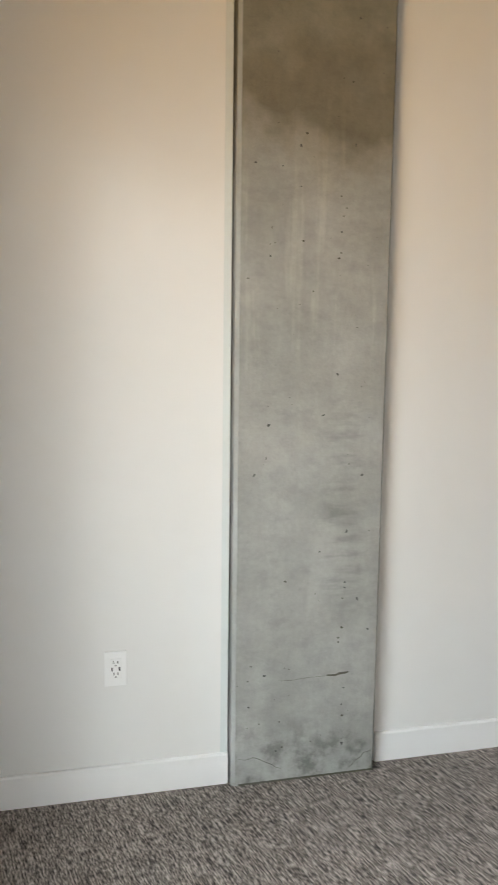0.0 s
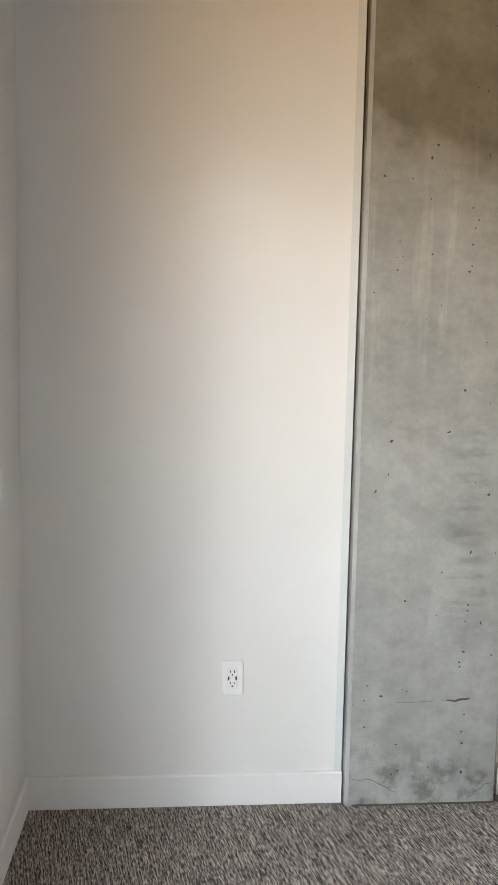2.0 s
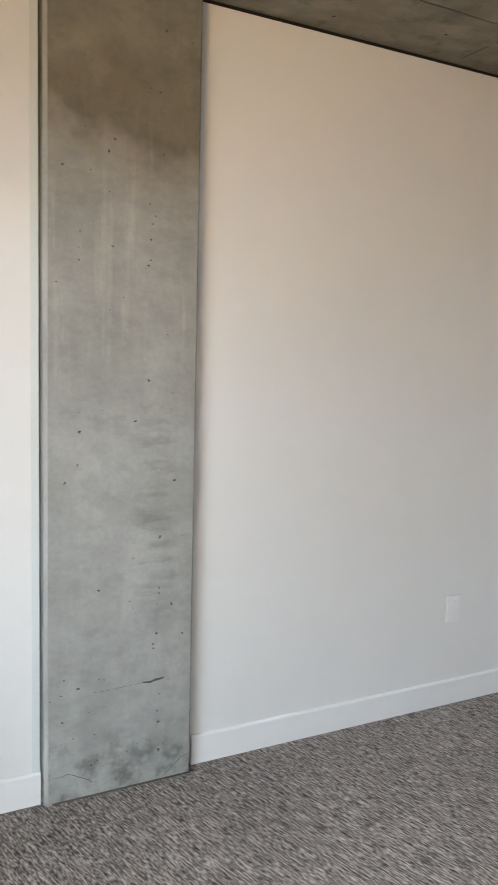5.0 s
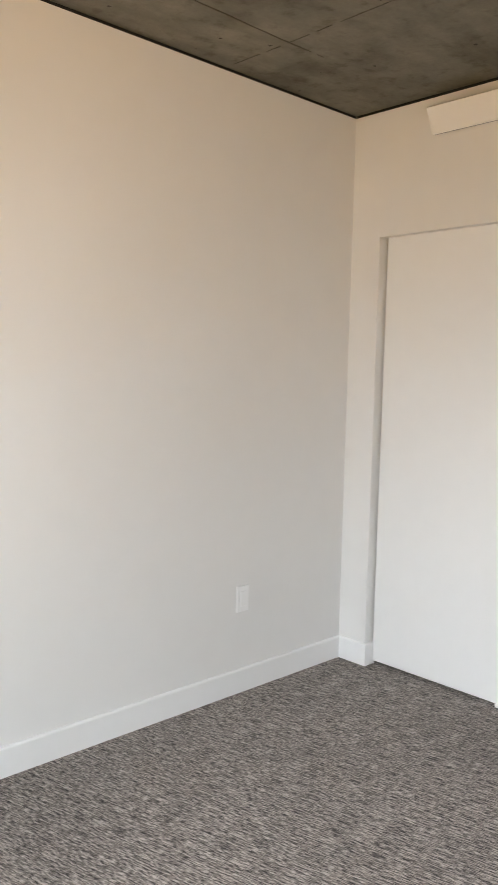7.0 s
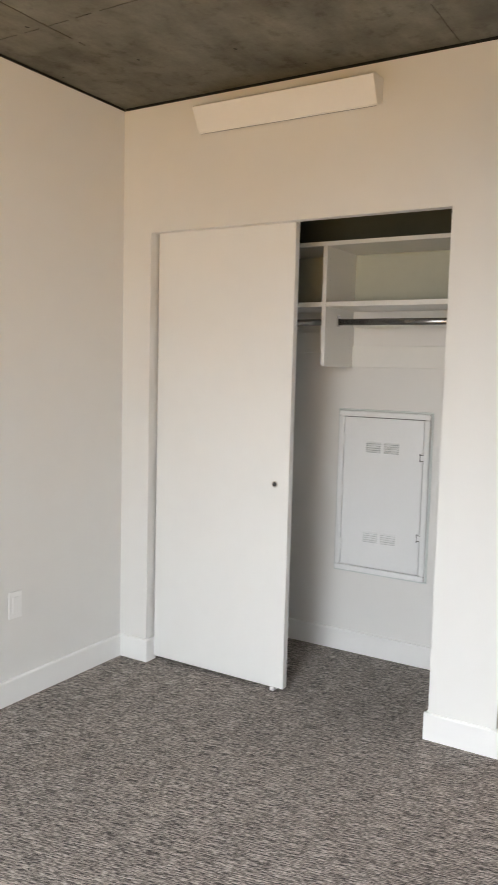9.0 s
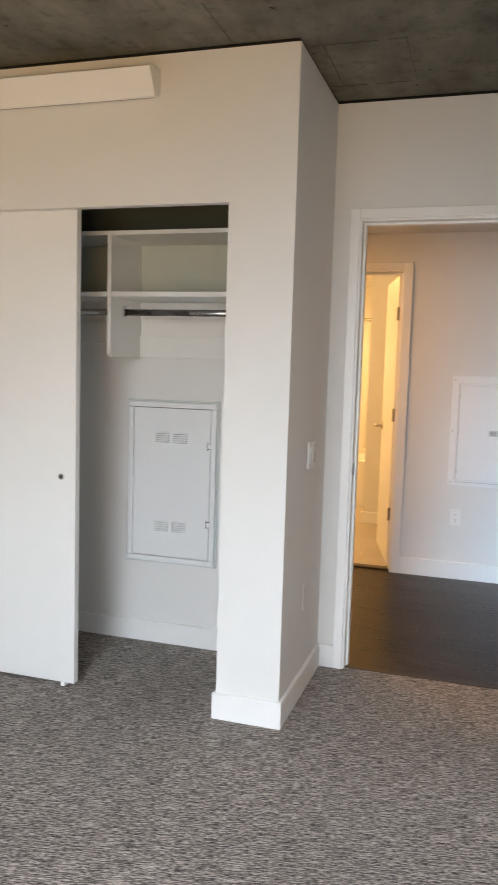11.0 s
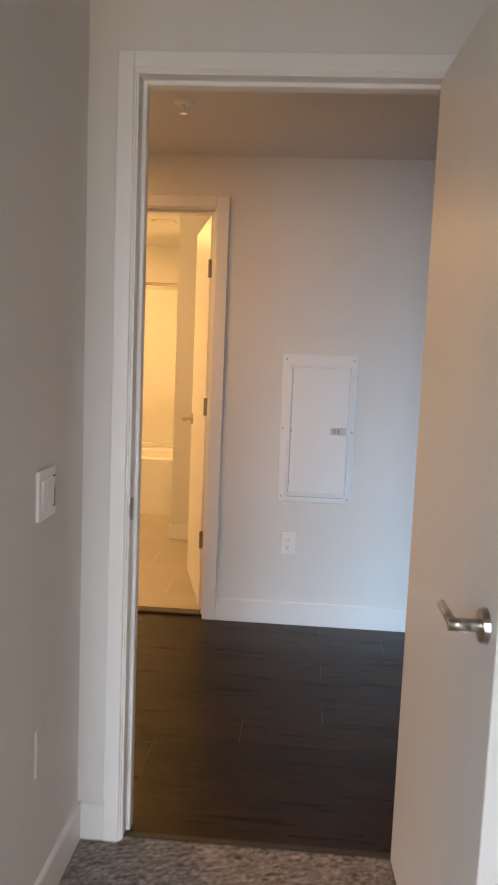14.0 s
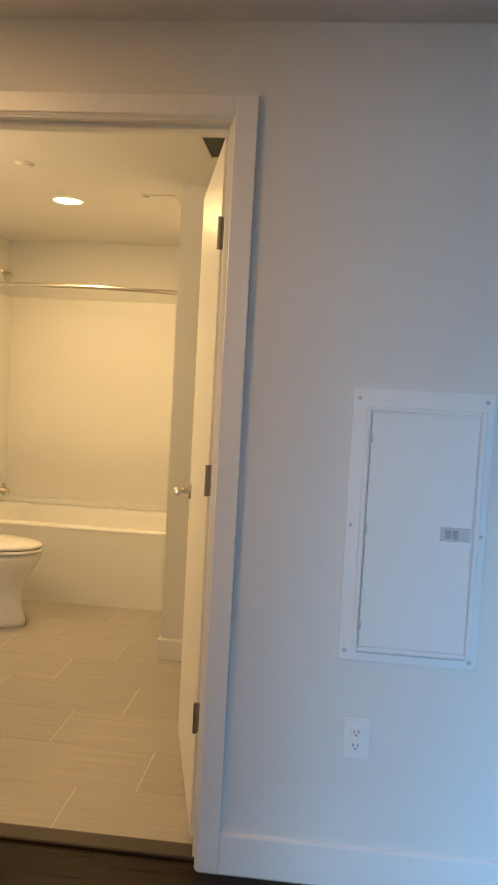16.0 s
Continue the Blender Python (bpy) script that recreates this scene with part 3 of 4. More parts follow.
# ---------------------------------------------------------------- hall, living room and bathroom shell
structure("floor_hall", boxes((4.12, 9.2, -7.0, -0.3, -0.06, -0.014), (0.0, 4.12, -7.0, -2.95, -0.06, -0.014)), SUBFLOOR, "dark underlay below the wood planks", "floor")
structure("floor_bathroom", boxes((6.05, 9.2, -2.3, 0.1, -0.05, 0.0062)), GROUT, "grouted bathroom floor bed", "floor")
structure("wall_hall_east", boxes((EX, 6.07, BATH_N, 0.1, 0, LZ), (EX, 6.07, -2.975, BATH_S, 0, LZ), (EX, 6.07, BATH_S, BATH_N, 2.078, LZ)), WALL, "white painted hall wall with the bathroom doorway", "wall")
structure("wall_hall_north", boxes((4.22, EX, -0.3, -0.18, 0, LZ)), WALL, "white painted end wall of the hall", "wall")
structure("ceiling_hall", boxes((4.22, EX, -2.985, -0.3, 2.315, 2.56)), CEIL_PAINT, "lowered white painted hall ceiling", "ceiling")
structure("ceiling_living", boxes((4.22, 9.4, -7.1, -2.985, LZ, LZ + 0.2), (-0.1, 4.22, -7.1, -2.95, LZ, LZ + 0.2), (6.07, 9.4, -2.985, -2.3, LZ, LZ + 0.2)), SLAB, "bare concrete ceiling of the living room", "ceiling")
structure("wall_living_west", boxes((-0.1, 0.0, -7.1, -6.2, 0, LZ), (-0.1, 0.0, -3.2, -2.95, 0, LZ), (-0.1, 0.0, -6.2, -3.2, 0, 0.2), (-0.1, 0.0, -6.2, -3.2, 2.5, LZ)), WALL, "white painted living room wall with a wide window", "wall")
structure("wall_living_south", boxes((0.0, 9.4, -7.1, -7.0, 0, LZ)), WALL, "white painted living room wall", "wall")
structure("wall_living_east", boxes((9.2, 9.4, -7.0, 0.2, 0, LZ)), WALL, "white painted wall at the far end of the apartment", "wall")
structure("wall_living_north", boxes((-0.1, 4.22, -2.985, -2.95, 0, LZ)), WALL, "white painted living room wall", "wall")
structure("wall_kitchen_back", boxes((6.07, 9.2, -2.32, -2.2, 0, LZ)), WALL, "white painted wall behind the refrigerator", "wall")
structure("wall_bathroom_south", boxes((6.07, 7.57, -2.2, -2.08, 0, 2.3), (7.57, 9.2, -2.2, -1.446, 0, 2.3)), WALL, "white painted bathroom wall with a boxed-out corner", "wall")
structure("wall_bathroom_north", boxes((6.07, 9.2, 0.085, 0.2, 0, 2.4)), WALL, "white painted bathroom wall behind the toilet", "wall")
structure("ceiling_bathroom", boxes((6.07, 9.2, -2.2, 0.085, 2.3, 2.42)), CEIL_PAINT, "white painted bathroom ceiling", "ceiling")
baseboard("baseboard_bathroom", [(7.57, -1.446 + e, 7.57, -2.08, -1, 0), (7.57, -1.446, 8.36, -1.446, 0, 1)], 0.11)
structure("threshold_bathroom", boxes((5.985, 6.055, BATH_S + 0.018, BATH_N - 0.018, -0.01, 0.012), bevel=0.004), THRESH, "dark bronze threshold strip at the bathroom door", "threshold")
structure("threshold_bedroom", boxes((4.112, 4.135, OPEN_S + 0.018, OPEN_N - 0.018, -0.01, 0.004), bevel=0.002), THRESH, "dark strip where carpet meets wood floor", "threshold")

# ---------------------------------------------------------------- bedroom things


def outlet(pose_m, label, usb=False, blank_face=False, group="wall outlets"):
    """A duplex receptacle: x across, y out of the wall towards -y, z up, centred at the origin."""
    o = thing("wall_outlet", (0, 0, 0), label, "outlet", group)
    bm = boxes((-0.035, 0.035, -0.006, 0.0, -0.057, 0.057), bevel=0.0025, segments=2)
    part("cover_plate", bm, PLASTIC, o)
    face = part("receptacle", boxes((-0.0165, 0.0165, -0.0085, -0.005, -0.0335, 0.0335), bevel=0.0012), PLASTIC, o)
    for cz in () if blank_face else (0.019, -0.019):
        for dx in (-0.0063, 0.0063):
            part("slot", boxes((dx - 0.0012, dx + 0.0012, -0.0091, -0.008, cz - 0.001, cz + 0.0075)), SLOT, face)
        part("slot", rods(((0, -0.0091, cz - 0.007), (0, -0.008, cz - 0.007), 0.0026), sides=10), SLOT, face)
    if usb:
        for dx in (-0.0118, 0.0118):
            part("usb_port", boxes((dx - 0.0024, dx + 0.0024, -0.0092, -0.008, -0.0062, 0.0062)), SLOT, face, "dark usb port")
    o.matrix_world = pose_m
    return o


def wall_pose(x, y, z, facing):
    """facing: degrees by which the front, which looks to -y, is turned about z."""
    return pose(x, y, z, 0, 0, facing)


outlet(wall_pose(0.646, 0.0, 0.428, 0), "white wall outlet with two dark usb ports beside the concrete column", usb=True)
outlet(wall_pose(2.738, 0.022, 0.415, 0), "plain white decorator wall plate above the baseboard", blank_face=True)
outlet(wall_pose(3.084, SY, 0.404, 180), "white wall outlet low on the wall near the door")
outlet(wall_pose(EX, -2.323, 0.422, -90), "white duplex wall outlet below the electrical panel")

# light switch and a blank plate on the closet's side
switch = thing("light_switch", (3.794, -1.793, 1.04), "white double rocker light switch on the closet side wall", "light switch")
part("cover_plate", boxes((3.737, 3.851, -1.801, -1.793, 0.982, 1.098), bevel=0.003, segments=2), PLASTIC, switch)
for cx in (3.771, 3.817):
    part("rocker", extruded([(-1.801, 1.007), (-1.8035, 1.007), (-1.8035, 1.04), (-1.8065, 1.073), (-1.801, 1.073)], "x", cx - 0.0165, cx + 0.0165), PLASTIC, switch)
part("rocker_gap", boxes((3.8340, 3.8400, -1.8035, -1.801, 1.003, 1.077)), SLOT, switch, "dark line beside the rocker")
blank = thing("blank_wall_plate", (3.778, -1.793, 0.43), "small white blank plate painted over on the closet side wall", "wall plate")
part("cover_plate", boxes((3.743, 3.813, -1.798, -1.793, 0.374, 0.488), bevel=0.002), WALL, blank)

# thermostat-like chime and round alarm on the south wall
chime = thing("wall_alarm_box", (3.12, SY, 2.05), "white plastic alarm sounder box high on the wall", "alarm")
part("back_plate", boxes((3.05, 3.19, SY, SY + 0.008, 1.985, 2.115), bevel=0.003), PLASTIC, chime)
part("housing", boxes((3.06, 3.18, SY + 0.008, SY + 0.034, 1.975, 2.105), bevel=0.006, segments=2), PLASTIC, chime)
alarm = thing("smoke_alarm", (3.16, SY, 2.335), "round white smoke alarm high on the wall", "smoke alarm")
part("base", rods(((3.16, SY, 2.335), (3.16, SY + 0.016, 2.335), 0.07), sides=36), PLASTIC, alarm)
dome = lofted([[(3.16 + r * math.cos(2 * math.pi * k / 36), SY + d, 2.335 + r * math.sin(2 * math.pi * k / 36)) for k in range(36)] for r, d in ((0.064, 0.016), (0.062, 0.03), (0.052, 0.042), (0.02, 0.046))])
part("cover", smooth(dome), PLASTIC, alarm)
part("test_button", rods(((3.16, SY + 0.045, 2.30), (3.16, SY + 0.047, 2.30), 0.009), sides=16), STICKER, alarm, "small grey test button")

# long white wall box above the closet
heater = thing("wall_convector", (3.4, -0.86, 2.39), "long white metal wall convector mounted above the closet door", "heater")
cover = [(3.4, 2.425), (3.4, 2.512), (3.312, 2.508), (3.300, 2.500), (3.350, 2.408), (3.358, 2.404)]
part("cover", extruded(cover, "y", -1.240, -0.438), HEATWHITE, heater)
part("end_cap", extruded([(x - 0.0015 if x < 3.39 else x, z) for x, z in cover], "y", -0.438, -0.432), HEATWHITE, heater)
part("end_cap", extruded([(x - 0.0015 if x < 3.39 else x, z) for x, z in cover], "y", -1.246, -1.240), HEATWHITE, heater)
part("seam_line", boxes((3.3585, 3.362, -1.238, -0.440, 2.4025, 2.406)), STICKER, heater, "grey seam under the cover")

# sliding closet door on its track
sliding = thing("sliding_closet_door", (3.486, -0.5, 0.0), "plain white sliding closet door standing half open", "closet door")
part("panel", boxes((3.449, 3.484, -0.865, -0.150, 0.016, 2.035), bevel=0.002), DOORWHITE, sliding)
pull = part("finger_pull", rods(((3.4485, -0.797, 0.918), (3.447, -0.797, 0.918), 0.0145), sides=28), NICKEL, sliding, "round brushed nickel finger pull")
part("cup", rods(((3.4472, -0.797, 0.918), (3.4465, -0.797, 0.918), 0.0098), sides=24), DARKGREY, pull, "dark cup of the finger pull")
part("floor_guide", boxes((3.443, 3.491, -0.823, -0.801, 0.0, 0.018), bevel=0.003), PLASTIC, sliding, "small white plastic floor guide")
track = thing("closet_track", (3.47, -0.83, 2.03), "dark metal track for the sliding closet door", "door track")
part("rail", boxes((3.444, 3.493, -1.515, -0.141, 2.046, 2.062), (3.444, 3.447, -1.515, -0.141, 2.03, 2.046), (3.489, 3.493, -1.515, -0.141, 2.03, 2.046)), DARKGREY, track)
part("fascia", boxes((3.444, 3.52, -1.515, -0.141, 2.062, WT)), WALL, track)

# closet shelving
shelf = thing("closet_organizer", (3.95, -0.84, 1.43), "white closet organizer with shelves, a divider and hanging rods", "closet shelves")
fx, bx = 3.775, 4.098
part("top_shelf", boxes((fx, bx, -1.655, 0.012, 1.972, 1.991), bevel=0.0015), MELAMINE, shelf)
part("shelf", boxes((fx, bx, -1.655, -0.853, 1.700, 1.722), bevel=0.0015), MELAMINE, shelf)
part("shelf", boxes((fx, bx, -0.832, 0.012, 1.700, 1.722), bevel=0.0015), MELAMINE, shelf)
div = [(bx, 1.43), (fx + 0.03, 1.43), (fx + 0.012, 1.435), (fx + 0.003, 1.447), (fx, 1.465), (fx, 1.972), (bx, 1.972)]
divider = part("divider", extruded(div, "y", -0.852, -0.833), MELAMINE, shelf)
for z in [1.47 + 0.032 * k for k in range(15)]:
    if not 1.69 < z < 1.73:
        for x in (fx + 0.035, bx - 0.05):
            part("peg_hole", rods(((x, -0.8524, z), (x, -0.8515, z), 0.0022), sides=8), PALEGREY, divider)
part("end_panel", extruded(div, "y", -1.66 + 0.001, -1.645), MELAMINE, shelf)
part("back_rail", boxes((bx - 0.016, bx, -1.645, -0.853, 1.432, 1.535), bevel=0.0012), MELAMINE, shelf)
part("back_rail", boxes((bx - 0.016, bx, -0.832, 0.012, 1.50, 1.60), bevel=0.0012), MELAMINE, shelf)
part("back_rail", boxes((bx - 0.016, bx, -1.645, -0.853, 1.624, 1.699), bevel=0.0012), MELAMINE, shelf)
part("back_rail", boxes((bx - 0.016, bx, -1.645, -0.853, 1.723, 1.745), bevel=0.0012), MELAMINE, shelf)
for y0, y1 in ((-1.643, -0.855), (-0.831, 0.010)):
    prof = [(3.902 + 0.0075 * math.cos(a), 1.638 + 0.015 * math.sin(a)) for a in [2 * math.pi * k / 20 for k in range(20)]]
    hanging = part("hanging_rod", smooth(extruded(prof, "y", y0, y1)), RODSTEEL, shelf, "grey metal hanging rod")
    for yy in (y0, y1):
        d = 0.008 if yy == y0 else -0.008
        part("rod_bracket", boxes((3.888, 3.916, min(yy, yy + d), max(yy, yy + d), 1.616, 1.668), bevel=0.002), CHROME, hanging, "chrome rod bracket")

# sheet behind the cubby: its dim tone puts the top shelf's shade into colour
structure("wall_closet_cubby_shade", boxes((4.094, 4.1, -1.645, 0.012, 1.746, 1.971)), CUBBY_SHADE, "pale grey-green sheet with the top shelf's shade in its colour", "wall board")
# dark sheet added to darken the back wall above the top shelf
structure("wall_closet_upper_sheet", boxes((4.094, 4.1, -1.66, 0.022, 1.992, WT)), DARK_SHEET, "dark grey-green sheet added over the wall above the top closet shelf", "wall board")

# media panel in the closet
media = thing("access_panel", (4.09, -1.035, 0.42), "white metal low-voltage panel with louvres on the closet's back wall", "access panel")
y0, y1, z0, z1, f = -1.264, -0.800, 0.420, 1.218, 0.027
part("frame", boxes((4.074, 4.1, y0, y1, z0, z0 + f), (4.074, 4.1, y0, y1, z1 - f, z1), (4.074, 4.1, y0, y0 + f, z0 + f, z1 - f), (4.074, 4.1, y1 - f, y1, z0 + f, z1 - f), bevel=0.006, segments=2), STEELWHITE, media)
g = 0.010
part("outer_lip", boxes((4.092, 4.0995, y0 - g, y1 + g, z0 - g, z0), (4.092, 4.0995, y0 - g, y1 + g, z1, z1 + g), (4.092, 4.0995, y0 - g, y0, z0, z1), (4.092, 4.0995, y1, y1 + g, z0, z1), bevel=0.003), GREYBEAD, media, "pale grey outer lip of the frame")
part("reveal", boxes((4.092, 4.098, y0 + f, y1 - f, z0 + f, z1 - f)), PALEGREY, media, "grey gap round the panel door")
part("latch_side_gap", boxes((4.0905, 4.0918, y0 + f, y0 + f + 0.003, z0 + f, z1 - f), (4.0905, 4.0918, y0 + f, y1 - f, z1 - f - 0.003, z1 - f)), SLOT, media, "dark gap along the panel door's edge")
leaf = part("door", boxes((4.080, 4.090, y0 + f + 0.003, y1 - f - 0.003, z0 + f + 0.003, z1 - f - 0.003), bevel=0.0015), STEELWHITE, media)
for ya in (-1.115, -1.022):
    for zb in (1.022, 0.578):
        for k in range(5):
            z = zb + 0.0105 * k
            part("louvre", extruded([(4.0805, z), (4.0755, z + 0.001), (4.0805, z + 0.007)], "y", ya, ya + 0.075), STEELWHITE, leaf)
            part("louvre_slot", boxes((4.0785, 4.0803, ya, ya + 0.075, z - 0.0022, z - 0.0002)), STICKER if zb > 1 else PALEGREY, leaf)
for z in (1.012, 0.628):
    latch = part("latch", boxes((4.076, 4.0805, -1.243, -1.222, z - 0.02, z + 0.02), bevel=0.0015), STEELWHITE, media)
    part("latch_slot", boxes((4.0752, 4.0766, -1.2235, -1.2205, z - 0.02, z + 0.02), (4.0752, 4.0766, -1.241, -1.2235, z - 0.0155, z - 0.0125), (4.0752, 4.0766, -1.241, -1.2235, z + 0.0125, z + 0.0155)), SLOT, latch, "dark latch outline")
for z in (0.55, 0.82, 1.08):
    part("hinge", rods(((4.0795, y1 - f - 0.002, z - 0.03), (4.0795, y1 - f - 0.002, z + 0.03), 0.0035), sides=10), STEELWHITE, media)


def lever(parent, x, z, face_y, side, sweep):
    """A lever on a round rose. side: +1 or -1, the way out from the door's face; sweep: the way that the grip runs along x."""
    y = face_y
    rose = part("rose", rods(((x, y, z), (x, y + side * 0.010, z), 0.032, 0.029), ((x, y + side * 0.010, z), (x, y + side * 0.028, z), 0.0115), sides=28), NICKEL, parent, "round brushed nickel rose")
    grip = rods(((x, y + side * 0.026, z), (x, y + side * 0.064, z), 0.0115), ((x - sweep * 0.004, y + side * 0.056, z), (x + sweep * 0.108, y + side * 0.052, z), 0.0095, 0.008))
    part("lever", smooth(grip), NICKEL, rose, "brushed nickel lever handle")


# bedroom door, open along the south wall. Built along +x from the hinge, then turned.
HX, HY = 4.098, OPEN_S + 0.012
door = thing("door_1", (HX, HY, 0), "white flat bedroom door standing wide open against the wall", "door")
tagged(door, kind="structure")
L, T = 0.775, 0.036
part("slab", boxes((HX, HX + L, HY - T, HY, 0.009, 2.058), bevel=0.0018), DOORWHITE, door)
lever(door, HX + L - 0.065, 0.931, HY, 1, -1)
lever(door, HX + L - 0.065, 0.931, HY - T, -1, -1)
face = part("latch_plate", boxes((HX + L - 0.0005, HX + L + 0.0012, HY - T / 2 - 0.0125, HY - T / 2 + 0.0125, 0.902, 0.960), bevel=0.0005), HINGE, door, "satin metal latch plate")
part("latch_bolt", boxes((HX + L + 0.001, HX + L + 0.010, HY - T / 2 - 0.006, HY - T / 2 + 0.006, 0.920, 0.942), bevel=0.002), NICKEL, face)
for z in (0.25, 1.05, 1.82):
    part("hinge", rods(((HX - 0.004, HY + 0.004, z - 0.045), (HX - 0.004, HY + 0.004, z + 0.045), 0.006), sides=12), HINGE, door)
door.matrix_world = pose(HX, HY + 0.038, 0, 0, 0, 182.7) @ pose(0, T, 0, 0, 0, 0)
strike = thing("strike_plate", (4.15, OPEN_N - 0.018, 0.945), "satin metal strike plate in the door jamb", "strike plate")
part("plate", boxes((4.108, 4.136, OPEN_N - 0.0195, OPEN_N - 0.018, 0.915, 0.975), bevel=0.0005), HINGE, strike)
part("lip", boxes((4.094, 4.108, OPEN_N - 0.0195, OPEN_N - 0.018, 0.928, 0.962)), HINGE, strike)

# rigid door stop between baseboard and door
stopper = thing("door_stop", (3.335, SY + BT, 0.021), "white tipped metal door stop on the baseboard", "door stop")
part("rose", rods(((3.335, SY + BT, 0.021), (3.335, SY + BT + 0.006, 0.021), 0.013), sides=20), NICKEL, stopper)
part("bar", rods(((3.335, SY + BT + 0.005, 0.021), (3.335, HY - T - 0.028, 0.021), 0.0045), sides=14), NICKEL, stopper)
part("rubber_tip", rods(((3.335, HY - T - 0.030, 0.021), (3.335, HY - T - 0.004, 0.021), 0.009), sides=18), PLASTIC, stopper, "white rubber tip")

# ---------------------------------------------------------------- hall things
panel = thing("electrical_panel", (EX, -2.44, 0.64), "white steel electrical panel with a small latch on the hall wall", "electrical panel")
py0, py1, pz0, pz1 = -2.628, -2.258, 0.640, 1.380
part("trim_plate", boxes((EX - 0.006, EX, py0, py1, pz0, pz1), bevel=0.002), STEELWHITE, panel)
part("raised_frame", boxes((EX - 0.014, EX - 0.006, py0 + 0.02, py0 + 0.034, pz0 + 0.030, pz1 - 0.05), (EX - 0.014, EX - 0.006, py1 - 0.05, py1 - 0.036, pz0 + 0.030, pz1 - 0.05), (EX - 0.014, EX - 0.006, py0 + 0.034, py1 - 0.05, pz0 + 0.030, pz0 + 0.042), (EX - 0.012, EX - 0.006, py0 + 0.034, py1 - 0.05, pz1 - 0.062, pz1 - 0.05), bevel=0.002), STEELWHITE, panel)
pdoor = part("door", boxes((EX - 0.012, EX - 0.006, py0 + 0.037, py1 - 0.054, pz0 + 0.046, pz1 - 0.066), bevel=0.0015), STEELWHITE, panel)
part("door_gap", boxes((EX - 0.0066, EX - 0.0062, py1 - 0.0545, py1 - 0.0505, pz0 + 0.046, pz1 - 0.066), (EX - 0.0145, EX - 0.013, py0 + 0.034, py1 - 0.05, pz0 + 0.026, pz0 + 0.030)), PALEGREY, panel, "dark gap at the panel door's edge")
lt = part("latch", boxes((EX - 0.0155, EX - 0.012, -2.585, -2.508, 0.985, 1.022), bevel=0.001), PALEGREY, pdoor, "grey slide latch")
part("latch_thumb", boxes((EX - 0.019, EX - 0.0155, -2.553, -2.541, 0.992, 1.015), (EX - 0.0172, EX - 0.0155, -2.536, -2.520, 0.992, 1.015), bevel=0.0008), STICKER, lt)
for yy, zz in ((py0 + 0.02, pz1 - 0.025), (py1 - 0.018, pz1 - 0.03), (py0 + 0.014, 1.0), (py1 - 0.014, 1.01), (py0 + 0.02, pz0 + 0.02), (py1 - 0.018, pz0 + 0.026)):
    part("screw", rods(((EX - 0.006, yy, zz), (EX - 0.0085, yy, zz), 0.0055, 0.004), sides=12), PALEGREY, panel, "screw head")
for zz in (0.74, 1.0, 1.245):
    part("hinge", boxes((EX - 0.0145, EX - 0.011, py1 - 0.058, py1 - 0.050, zz - 0.012, zz + 0.012), bevel=0.001), PALEGREY, panel)


def sprinkler(x, y, z):
    s = thing("sprinkler", (x, y, z), "small pendent sprinkler head in a white ceiling cup", "sprinkler", "ceiling sprinklers")
    part("escutcheon", smooth(lofted([[(x + r * math.cos(2 * math.pi * k / 28), y + r * math.sin(2 * math.pi * k / 28), z - d) for k in range(28)] for r, d in ((0.040, 0.0), (0.038, 0.005), (0.026, 0.010), (0.020, 0.010))])), PLASTIC, s)
    part("body", rods(((x, y, z - 0.008), (x, y, z - 0.020), 0.011, 0.008), ((x - 0.010, y, z - 0.018), (x - 0.003, y, z - 0.040), 0.0028), ((x + 0.010, y, z - 0.018), (x + 0.003, y, z - 0.040), 0.0028), sides=12), CHROME, s)
    part("deflector", rods(((x, y, z - 0.040), (x, y, z - 0.043), 0.014), sides=20), CHROME, s)


sprinkler(5.145, -1.862, 2.315)
hl = thing("ceiling_light", (5.1, -0.95, 2.315), "round white recessed hall ceiling light, switched on", "ceiling light", "recessed lights")
part("trim_ring", rods(((5.1, -0.95, 2.315), (5.1, -0.95, 2.309), 0.088), sides=32), PLASTIC, hl)
part("diffuser", rods(((5.1, -0.95, 2.309), (5.1, -0.95, 2.307), 0.072), sides=32), KITCHENBULB, hl)
hall_data = bpy.data.lights.new("hall_lamp", "AREA")
hall_data.shape, hall_data.size, hall_data.energy, hall_data.color = "DISK", 0.14, 24, (1.0, 0.50, 0.16)
new("hall_lamp", hall_data).location = (5.1, -0.95, 2.30)
sidewall = thing("sprinkler", (8.75, -3.83, 2.6), "small white sidewall sprinkler on the bulkhead", "sprinkler", "ceiling sprinklers")
part("escutcheon", rods(((8.75, -3.83, 2.6), (8.735, -3.83, 2.6), 0.04), sides=20), PLASTIC, sidewall)
part("body", rods(((8.735, -3.83, 2.6), (8.69, -3.83, 2.6), 0.014, 0.02), sides=12), CHROME, sidewall)

# refrigerator behind the wall's end
fridge = thing("refrigerator", (6.65, -2.75, 0), "stainless steel bottom-freezer refrigerator behind the wall's end", "refrigerator")
FX0, FX1, FY = 6.16, 7.06, -2.985
part("cabinet", boxes((FX0 + 0.004, FX1 - 0.004, FY + 0.012, -2.34, 0.04, 1.66), bevel=0.006), DARKGREY, fridge, "dark grey cabinet")
part("gasket", boxes((FX0 + 0.012, FX1 - 0.012, FY, FY + 0.012, 0.07, 1.655)), GAPBLACK, fridge)
